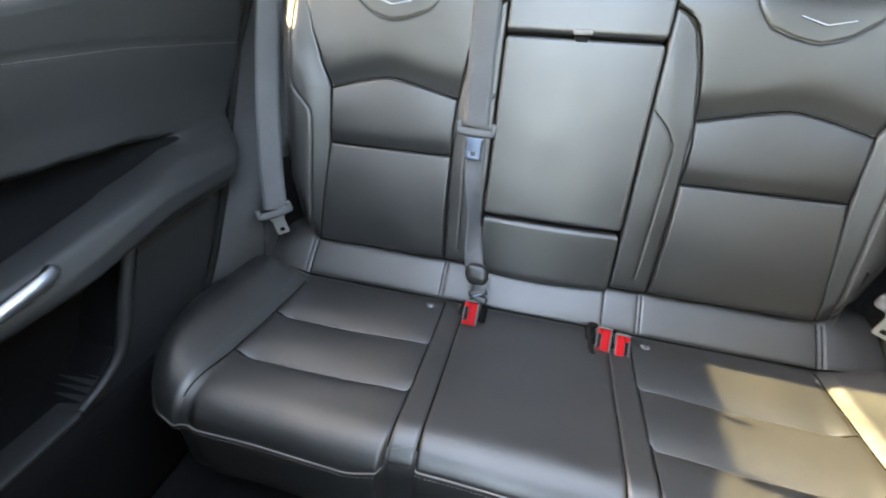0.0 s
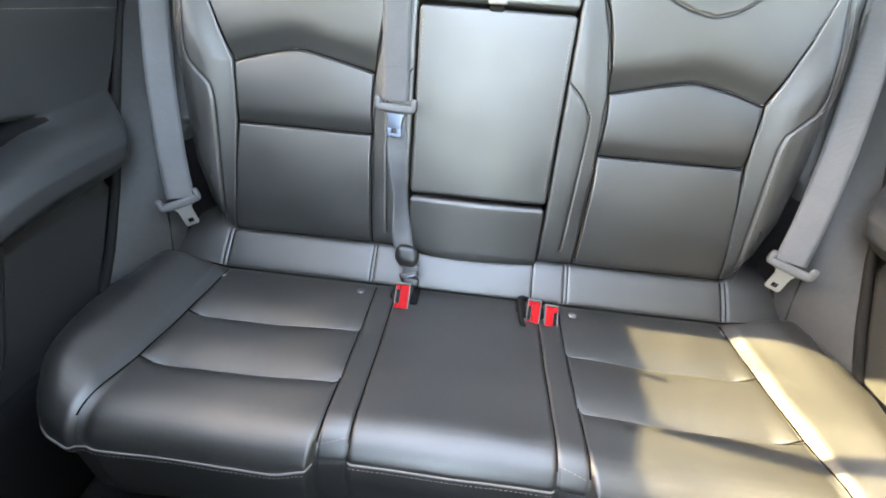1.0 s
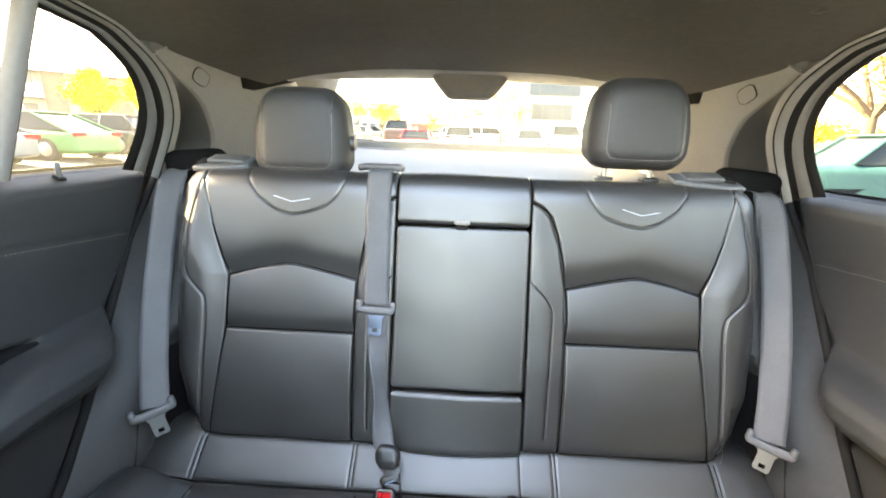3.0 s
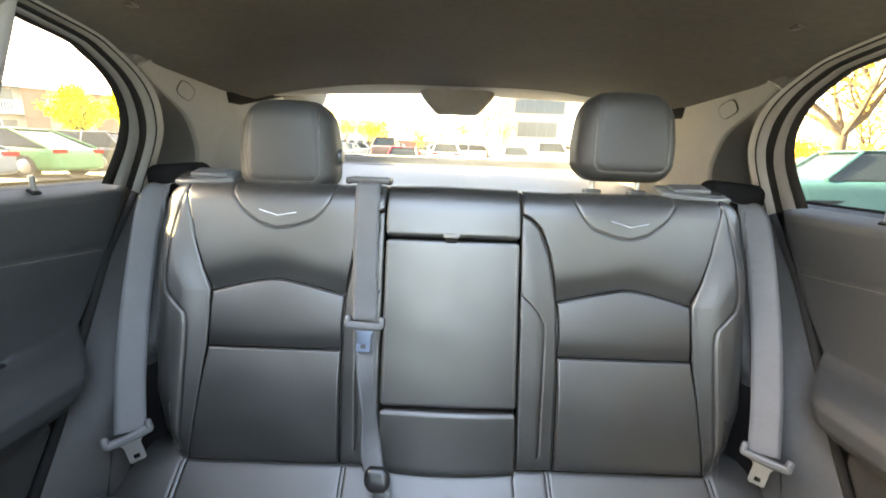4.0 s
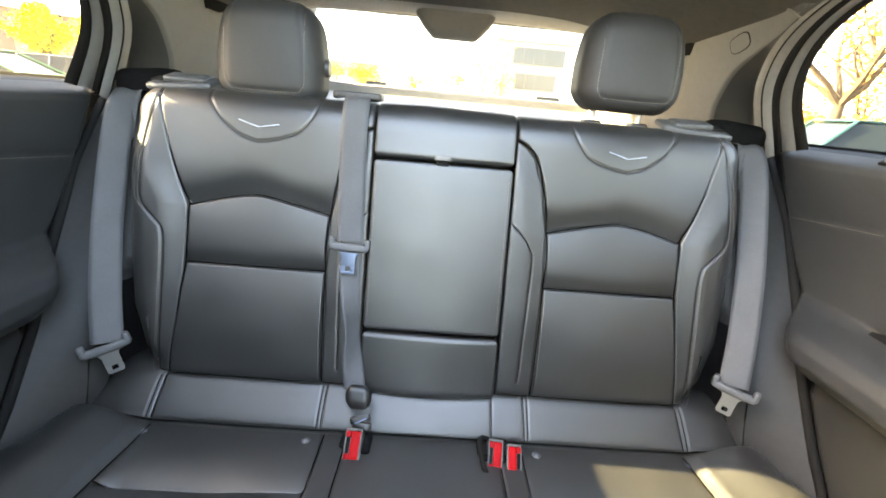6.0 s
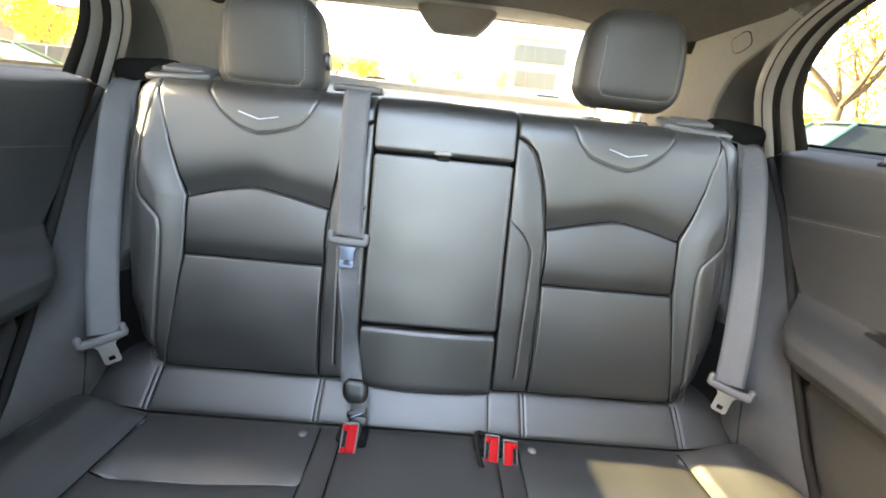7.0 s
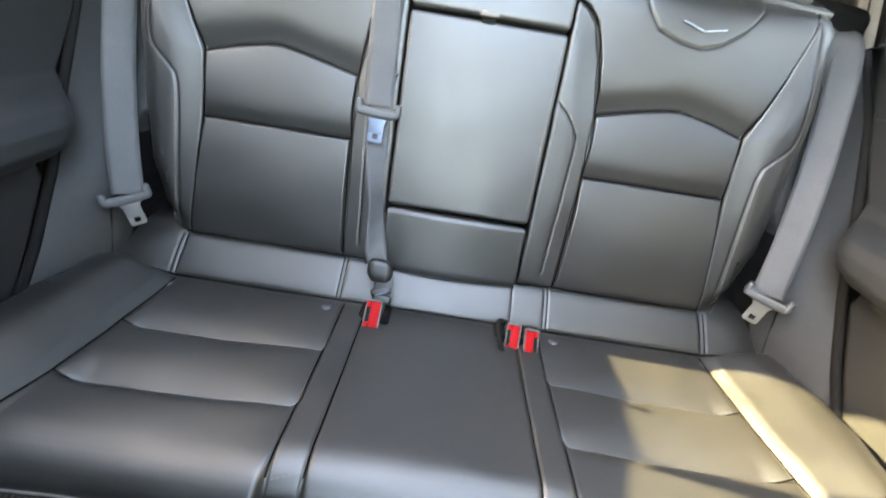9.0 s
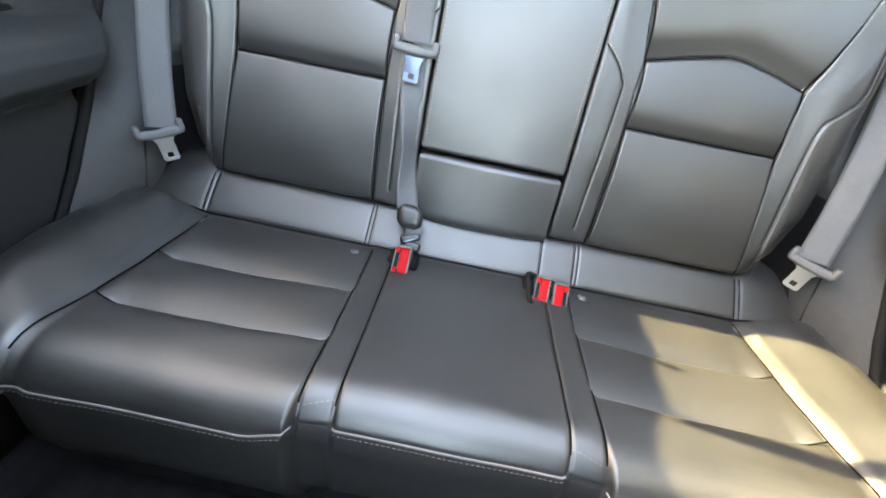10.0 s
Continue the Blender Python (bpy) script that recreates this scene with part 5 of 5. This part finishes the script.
buckle((0.159, -0.129, 0.645), (1, -0.05, 0.0), (0.0, -0.62, 0.78), 1, "black belt buckle with red button, paired with another", 0.77)
# cover and small latch of the centre belt above its buckle
k = thing("belt_latch", (-0.122, -0.07, 0.66), "small black latch joining the centre belt to its buckle", "latch")
mm = axes((-0.121, -0.066, 0.703), (1, 0.05, 0.05), (0.05, -0.55, -0.8))
part("latch_cover", rbox((0.046, 0.024, 0.042), 0.011, mm @ Matrix.Translation((0, 0, 0.002)), 10, lambda v: (v.x * (1 - 0.22 * smooth(0.004, 0.02, abs(v.z))), v.y * (1 - 0.25 * smooth(0.0, 0.02, -v.z)), v.z - 0.10 * v.x)), GLOSS_BLACK, k, "rounded glossy black latch cover")
part("latch_blade", rbox((0.026, 0.003, 0.022), 0.001, mm @ Matrix.Translation((0.009, -0.003, -0.024)) @ Matrix.Rotation(radians(18), 4, "Y"), 3), GLOSS_BLACK, k)
part("latch_body", rbox((0.036, 0.014, 0.013), 0.004, mm @ Matrix.Translation((0.005, 0.001, -0.034)) @ Matrix.Rotation(radians(-14), 4, "Y"), 5), GLOSS_BLACK, k)
part("latch_body", rbox((0.034, 0.014, 0.016), 0.005, mm @ Matrix.Translation((0.008, 0.003, -0.047)) @ Matrix.Rotation(radians(12), 4, "Y"), 5), GLOSS_BLACK, k)
# steel strip added for the small glint under the latch cover
part("latch_glint", rbox((0.024, 0.003, 0.0026), 0.001, mm @ Matrix.Translation((0.006, -0.0068, -0.038)) @ Matrix.Rotation(radians(-20), 4, "Y"), 3), STEEL, k, "thin steel strip for a small glint")
# black strap loop beside the paired buckles
part("buckle_strap", tube(curve_pts([(0.118, -0.090, 0.652), (0.104, -0.096, 0.660), (0.099, -0.112, 0.662), (0.101, -0.132, 0.656), (0.107, -0.148, 0.643), (0.120, -0.152, 0.630)], 30), 0.0042, 8), RUBBER, bench, "black strap loop")
# black pads on the cushion stand in for shadow round the buckles
for x, w in ((-0.113, 0.046), (0.141, 0.074)):
    part("buckle_shade_pad", rbox((w, 0.046, 0.012), 0.005, Matrix.Translation((x, -0.106, 0.6405)), 5), SHADE_BLACK, bench)

# ---- outside ----
GROUND = -0.12


def ground_z(y, x=0.0):
    """Ground height, raised behind the car and to one side to fit the camera's view."""
    return GROUND + 0.65 * float(smooth(12, 30, y)) + 0.35 * float(smooth(30, 60, y)) + 0.28 * float(smooth(-7, -12, x)) * float(1 - smooth(20, 40, y))


ASPHALT = material("pale_asphalt", (0.048, 0.043, 0.034), 0.9, color2=(0.068, 0.061, 0.048), scale=0.6, bump=0.5, bump_scale=60)
BRICK = material("brown_brick", (0.26, 0.13, 0.085), 0.9, color2=(0.32, 0.17, 0.11), scale=3, bump=0.4, bump_scale=20)
STUCCO = material("cream_wall", (0.40, 0.36, 0.30), 0.9, color2=(0.48, 0.43, 0.36), scale=1.5)
WHITE = material("white_paint", (0.78, 0.78, 0.77), 0.6, color2=(0.82, 0.82, 0.81), scale=2)
CAR_GLASS = material("car_window_glass", (0.012, 0.018, 0.021), 0.2, color2=(0.017, 0.023, 0.027), scale=0.8, spec=0.12)
DARK_GLASS = material("dark_window_glass", (0.05, 0.06, 0.07), 0.12, color2=(0.07, 0.08, 0.09), scale=0.8)
BARK = material("dark_brown_bark", (0.045, 0.032, 0.02), 0.95, color2=(0.075, 0.052, 0.032), scale=6, bump=0.8, bump_scale=30)
LEAF_Y = leaf_material("yellow_leaves", (0.62, 0.55, 0.015), (0.75, 0.68, 0.03))
LEAF_O = leaf_material("orange_leaves", (0.50, 0.27, 0.03), (0.68, 0.46, 0.07))
TYRE = material("tyre_rubber", (0.02, 0.02, 0.02), 0.85, scale=10)
LINE = material("faded_line_paint", (0.65, 0.62, 0.45), 0.9, color2=(0.5, 0.48, 0.36), scale=5)

bm = bmesh.new()
ticks = [-900, -200, -60, -20, 0, 6, 10, 13, 16, 19, 22, 25, 28, 32, 38, 45, 55, 70, 90, 150, 300, 900]
rows = [[bm.verts.new((x, y, ground_z(y, x))) for x in (-900, -80, -20, -12, -9.5, -7, 0, 80, 900)] for y in ticks]
for a, b in zip(rows[:-1], rows[1:]):
    for k in range(8):
        bm.faces.new((a[k], a[k + 1], b[k + 1], b[k]))
solo("ground", bm, ASPHALT, "pale sunlit asphalt parking lot", "ground", kind="structure", smooth=False)


def car_paint(name, c):
    return material(name, c, 0.35, 0.0, color2=tuple(min(1, k * 1.06) for k in c), scale=1.5, coat=0.25)


def car(x, y, turn, paint, label, L=4.6, Wd=1.82, Ht=1.45, wagon=False, low=False):
    """A parked car, its nose along its own +x."""
    t = thing("car", (x, y, ground_z(y, x)), label, "car", "parked cars")
    m = Matrix.Translation((x, y, ground_z(y, x))) @ Matrix.Rotation(radians(turn), 4, "Z")
    belt = Ht * (0.68 if wagon else 0.64)
    body = rbox((L, Wd, belt - 0.2), 0.16, None, 12, lambda v: (v.x, v.y * (1 - 0.10 * (abs(v.x) / (L / 2)) ** 3), v.z + 0.2 + (belt - 0.2) / 2 - (0.10 * max(0, v.x / (L / 2)) ** 2 + 0.03 * max(0, -v.x / (L / 2)) ** 2) * (v.z > 0)))
    body.transform(m)
    part("body", body, paint, t)
    r0, r1 = (-0.47, 0.19) if wagon else (-0.33, 0.10)
    b0, b1 = (-0.49, 0.31) if wagon else (-0.46, 0.26)
    ch = Ht - belt + 0.05

    if low:
        r0, r1, b0, b1 = -0.20, 0.02, -0.45, 0.22

    def cab(v, grow):
        k = v.z / ch + 0.5
        a, b = b0 * (1 - k) + r0 * k, b1 * (1 - k) + r1 * k
        u = v.x / L + 0.5
        return ((a + (b - a) * u) * L, v.y * (1 - 0.22 * k) * grow, v.z + belt - 0.05 + ch / 2 - 0.05 * k * (2 * u - 1) ** 2)

    glass = rbox((L, Wd * 0.93, ch), 0.05, None, 10, lambda v: cab(v, 1.0))
    glass.transform(m)
    part("cabin_glass", glass, CAR_GLASS, t)
    roof = rbox((L * (r1 - r0) * 1.02, Wd * 0.74, 0.06), 0.028, None, 6, lambda v: (v.x + L * (r0 + r1) / 2, v.y, v.z + Ht - 0.015 - 0.02 * (v.x / L) ** 2))
    roof.transform(m)
    part("car_roof", roof, paint, t)
    for s in (-1, 1):
        for px in ((b0 + r0) / 2, (r0 + r1) / 2 - 0.02, (b1 + r1) / 2):
            lean = 0.0 if abs(px - ((r0 + r1) / 2 - 0.02)) < 1e-6 else ((r0 - b0) if px < 0 else (r1 - b1)) * L / 2
            p = tube([m @ Vector((px * L - lean, s * Wd * 0.46, belt - 0.02)), m @ Vector((px * L + lean, s * Wd * 0.37, Ht - 0.03))], 0.035, 6)
            part("roof_pillar", p, paint, t)
        for wx in (-0.30, 0.31):
            bm = bmesh.new()
            bmesh.ops.create_cone(bm, cap_ends=True, segments=28, radius1=0.33, radius2=0.33, depth=0.22)
            bm.transform(m @ Matrix.Translation((wx * L, s * (Wd / 2 - 0.12), 0.33)) @ Matrix.Rotation(radians(90), 4, "X"))
            w = part("wheel", bm, TYRE, t)
            bm = bmesh.new()
            bmesh.ops.create_cone(bm, cap_ends=True, segments=20, radius1=0.21, radius2=0.17, depth=0.02)
            bm.transform(m @ Matrix.Translation((wx * L, s * (Wd / 2 - 0.002), 0.33)) @ Matrix.Rotation(radians(-90 * s), 4, "X"))
            part("rim", bm, CHROME, w)
        part("tail_light", rbox((0.10, 0.42, 0.13), 0.03, m @ Matrix.Translation((-L / 2 + 0.04, s * (Wd / 2 - 0.27), belt - 0.12)), 4), RED, t)
        part("headlight", rbox((0.14, 0.36, 0.12), 0.04, m @ Matrix.Translation((L / 2 - 0.08, s * (Wd / 2 - 0.30), belt - 0.27)), 4), DARK_GLASS, t)
    return t


P_GREY = car_paint("dark_grey_paint", (0.09, 0.11, 0.125))
P_GREEN = car_paint("green_paint", (0.05, 0.17, 0.06))
P_TEAL = material("blue_grey_paint", (0.016, 0.052, 0.058), 0.5, color2=(0.019, 0.058, 0.064), scale=1.5, spec=0.15)
P_WHITE = car_paint("white_car_paint", (0.55, 0.55, 0.55))
P_RED = car_paint("red_car_paint", (0.42, 0.02, 0.03))
P_SILVER = car_paint("silver_car_paint", (0.22, 0.23, 0.24))
P_BLACK = car_paint("black_car_paint", (0.03, 0.03, 0.035))
car(-13.6, 9.3, 180, P_GREY, "dark grey coupe parked in a row", 4.8, 1.9, 1.34, low=True)
car(-13.9, 12.4, 180, P_GREEN, "green coupe parked beside the grey one", 4.8, 1.9, 1.44, low=True)
car(-14.2, 15.6, 180, P_BLACK, "dark saloon car parked in a row", 4.6, 1.85, 1.42)
car(9.1, 8.0, 166, P_TEAL, "blue grey estate car parked under a tree", 4.8, 1.9, 1.74, True)
P_BROWN = car_paint("brown_car_paint", (0.085, 0.045, 0.035))
car(-2.45, 24.0, 90, P_RED, "red car parked in the sunlit lot", 4.2, 1.8, 1.22)
car(-4.9, 33.0, -90, P_BROWN, "brown van parked in the sunlit lot", 4.7, 1.9, 1.85, True)
car(-10.6, 50.5, 0, P_SILVER, "silver saloon car parked side on", 4.6, 1.8, 1.42)
car(-0.1, 27.5, 90, P_WHITE, "white saloon car parked nose to the lane", 4.6, 1.85, 1.44)
car(2.5, 38.0, 0, P_WHITE, "small white estate car parked side on", 4.0, 1.75, 1.62, True)
car(4.4, 27.0, -90, P_SILVER, "silver saloon car parked in the sunlit lot", 4.5, 1.82, 1.38)
car(6.4, 26.5, -90, P_WHITE, "large white estate car parked in the sunlit lot", 4.9, 1.95, 1.72, True)
random.seed(4)
for y, xs in ((31, (-8.6, 9.8)), (38, (-9.2, -1.2, 6.6, 9.8)), (52, (-6.1, -2.9, 0.4, 3.6, 6.8, 10, 13))):
    for x in xs:
        paint, word = random.choice(((P_WHITE, "white"), (P_SILVER, "silver"), (P_WHITE, "white"), (P_GREY, "dark grey"), (P_SILVER, "silver")))
        high = random.random() < 0.3
        car(x + random.uniform(-0.3, 0.3), y + random.uniform(-0.4, 0.4), 90 if random.random() < 0.5 else -90, paint,
            word + (" estate car" if high else " saloon car") + " parked in the sunlit lot", 4.5, 1.82, 1.50 if high else 1.33, high)


def box(x0, x1, y0, y1, z0, z1):
    bm = bmesh.new()
    bmesh.ops.create_cube(bm, size=1.0)
    for v in bm.verts:
        v.co = ((x0 + x1) / 2 + v.co.x * (x1 - x0), (y0 + y1) / 2 + v.co.y * (y1 - y0), (z0 + z1) / 2 + v.co.z * (z1 - z0))
    return bm


def put(bm, m):
    bm.transform(m)
    return bm


# apartment house with brick piers and white balconies
apt = thing("apartment_house", (-38, 38.5, ground_z(38.5)), "two storey brick apartment house with white balconies", "house")
am = Matrix.Translation((-38, 38.5, ground_z(38.5))) @ Matrix.Rotation(radians(45), 4, "Z")
part("wall", put(box(-22, 22, 0.6, 9, 0, 5.2), am), STUCCO, apt, smooth=False)
part("roof", put(box(-22.5, 22.5, -0.6, 9.5, 5.2, 5.5), am), WHITE, apt, smooth=False)
for i in range(9):
    x = -20 + i * 5.0
    part("brick_pier", put(box(x - 0.8, x + 0.8, -0.3, 0.6, 0, 5.2), am), BRICK, apt, smooth=False)
    if i < 8:
        for z in (0.35, 3.0):
            w = part("window", put(box(x + 1.6, x + 3.6, 0.5, 0.62, z + 0.1, z + 2.0), am), DARK_GLASS, apt, smooth=False)
            part("frame", put(box(x + 2.55, x + 2.65, 0.42, 0.55, z + 0.1, z + 2.0), am), WHITE, w, smooth=False)
            b = part("balcony", put(box(x + 0.9, x + 4.1, -0.6, 0.6, z - 0.12, z + 0.05), am), WHITE, apt, smooth=False)
            part("rail", put(box(x + 0.9, x + 4.1, -0.64, -0.58, z + 0.95, z + 1.03), am), WHITE, b, smooth=False)
            for k in range(17):
                xx = x + 0.95 + k * 0.195
                part("baluster", put(box(xx, xx + 0.07, -0.63, -0.59, z + 0.05, z + 0.95), am), WHITE, b, smooth=False)

# office block with dark window bands
off = thing("office_block", (12.5, 62, GROUND), "pale two storey office block with dark window bands", "building")
part("wall", box(7.2, 17.5, 62, 74, GROUND, 10.4), STUCCO, off, smooth=False)
part("roof", box(6.9, 17.8, 61.7, 74.3, 10.4, 10.8), WHITE, off, smooth=False)
part("column", box(8.0, 9.4, 61.2, 62.3, GROUND, 7.3), STUCCO, off, smooth=False)
for z0, z1, x0, n in ((4.2, 6.3, 10.2, 4), (7.5, 9.6, 9.6, 5)):
    for i in range(n):
        x = x0 + i * 1.45
        w = part("window", box(x, x + 1.40, 61.85, 62.05, z0, z1), DARK_GLASS, off, smooth=False)
part("low_wing", box(17.5, 26, 63, 74, GROUND, 3.4), BRICK, off, smooth=False)
part("canopy", box(17.3, 24, 60.5, 63, 3.0, 3.35), WHITE, off, smooth=False)
far = thing("far_building", (-14, 85, GROUND), "pale far building behind the trees", "building")
part("wall", box(-24, -13.5, 85, 95, GROUND, 7.4), STUCCO, far, smooth=False)
for i in range(6):
    for z in (2.2, 4.9):
        part("window", box(-23.4 + i * 1.7, -22.3 + i * 1.7, 84.9, 85.05, z, z + 1.2), DARK_GLASS, far, smooth=False)
far = thing("far_building", (0, 95, GROUND), "pale low far building behind the trees", "building")
part("wall", box(-12, 6, 95, 105, GROUND, 4.0), BRICK, far, smooth=False)
for i in range(8):
    part("window", box(-11 + i * 2.1, -9.7 + i * 2.1, 94.9, 95.05, 1.2, 2.6), DARK_GLASS, far, smooth=False)


def leaf_cloud(centres, per, spread, size, seed, mat, name="crown"):
    """Many small leaves round the given points, one mesh."""
    rng = np.random.default_rng(seed)
    V, F = [], []
    for c in centres:
        n = per
        p = np.array(c) + rng.normal(0, 1, (n, 3)) * spread * np.array([1, 1, 0.8])
        for q in p:
            a, b = rng.normal(0, 1, 3), rng.normal(0, 1, 3)
            a /= np.linalg.norm(a)
            b -= a * (a @ b)
            b /= np.linalg.norm(b)
            s = size * rng.uniform(0.6, 1.3)
            k = len(V)
            V += [q - a * s, q + b * s * 0.55, q + a * s, q - b * s * 0.55]
            F.append((k, k + 1, k + 2, k + 3))
    return mesh_of(name, V, F, mat, smooth=False)


def tree(x, y, height, spread, mat, label, seed, leaves=14, size=0.09, trunk=0.14, fork=0.3, limbs=7, cloud=0.45):
    t = thing("tree", (x, y, ground_z(y)), label, "tree")
    rng = random.Random(seed)
    tubes, ends = [], []
    base = Vector((x, y, ground_z(y)))
    top = base + Vector((rng.uniform(-0.2, 0.2), rng.uniform(-0.2, 0.2), height * fork))
    tubes.append(tube([base, base.lerp(top, 0.5) + Vector((0.05, 0.03, 0)), top], [trunk, trunk * 0.85, trunk * 0.75], 10))

    def grow(p, d, ln, r, depth):
        pts, rad = [p], [r]
        q = p
        for i in range(4):
            d = (d + Vector((rng.uniform(-0.25, 0.25), rng.uniform(-0.25, 0.25), rng.uniform(-0.06, 0.2)))).normalized()
            q = q + d * ln / 4
            pts.append(q)
            rad.append(r * (1 - 0.2 * (i + 1)))
            if depth >= 1:
                ends.append(tuple(q))
        tubes.append(tube(pts, rad, 6))
        if depth < 2:
            for i in range(3):
                a = pts[rng.randint(1, 4)]
                side = Vector((rng.uniform(-1, 1), rng.uniform(-1, 1), rng.uniform(0.0, 0.7))).normalized()
                grow(a, (d * 0.6 + side).normalized(), ln * 0.6, r * 0.5, depth + 1)

    for i in range(limbs):
        a = i * math.tau / limbs + rng.uniform(-0.3, 0.3)
        d = Vector((math.cos(a) * spread, math.sin(a) * spread, height * 0.55)).normalized()
        grow(top, d, height * 0.5, trunk * 0.5, 0)
    part("trunk", join(*tubes), BARK, t)
    part("crown", leaf_cloud(ends, leaves, cloud, size, seed, mat), mat, t, "thin autumn leaves")
    return t


tree(-19.2, 21.3, 3.1, 0.55, LEAF_Y, "small yellow autumn tree by the apartment house", 3, leaves=14, size=0.085, trunk=0.09, fork=0.40, cloud=0.16)
tree(-20.2, 26.2, 3.1, 0.6, LEAF_Y, "small yellow autumn tree by the apartment house", 5, leaves=14, size=0.085, trunk=0.09, fork=0.40, cloud=0.16)
tree(17.8, 18.6, 9.0, 4.6, LEAF_O, "large spreading autumn tree with orange leaves", 11, leaves=7, size=0.10, trunk=0.30, fork=0.29, limbs=6, cloud=0.45)
tree(31.0, 31.0, 7.5, 4.5, LEAF_O, "large autumn tree with orange leaves", 15, leaves=8, size=0.13, trunk=0.25, fork=0.22, limbs=6, cloud=0.6)
tree(3.5, 36.0, 6.5, 1.2, LEAF_O, "tall thin young tree losing its leaves", 21, leaves=5, size=0.08, trunk=0.11, fork=0.35, limbs=6, cloud=0.3)
for i, (x, y, hh) in enumerate(((-11.6, 47, 4.4), (-9.2, 50, 3.8), (-6.4, 47, 4.0), (-3.6, 50, 3.6), (-1.0, 47, 3.4), (1.5, 52, 3.6), (6.8, 50, 3.9), (-14.5, 50, 4.8))):
    tree(x, y, hh * 1.15, 1.4, LEAF_Y, "small yellow autumn tree beyond the parked cars", 30 + i, leaves=4 if i % 2 else 2, size=0.11, trunk=0.09, fork=0.3, limbs=5, cloud=0.35)
for i, (x, y, hh) in enumerate(((23.0, 23.0, 2.6), (26.5, 22.0, 2.9), (21.5, 27.0, 3.0))):
    tree(x, y, hh, 1.8, LEAF_O, "low orange autumn tree beyond the lot", 60 + i, leaves=9, size=0.11, trunk=0.08, fork=0.15, limbs=6, cloud=0.35)
# painted bay lines
for i in range(9):
    solo("bay_line", box(-14 + i * 3.0, -13.9 + i * 3.0, 21.5, 27, ground_z(24) + 0.06, ground_z(24) + 0.066), LINE, "faded painted parking bay line", "bay line", "bay lines", smooth=False)
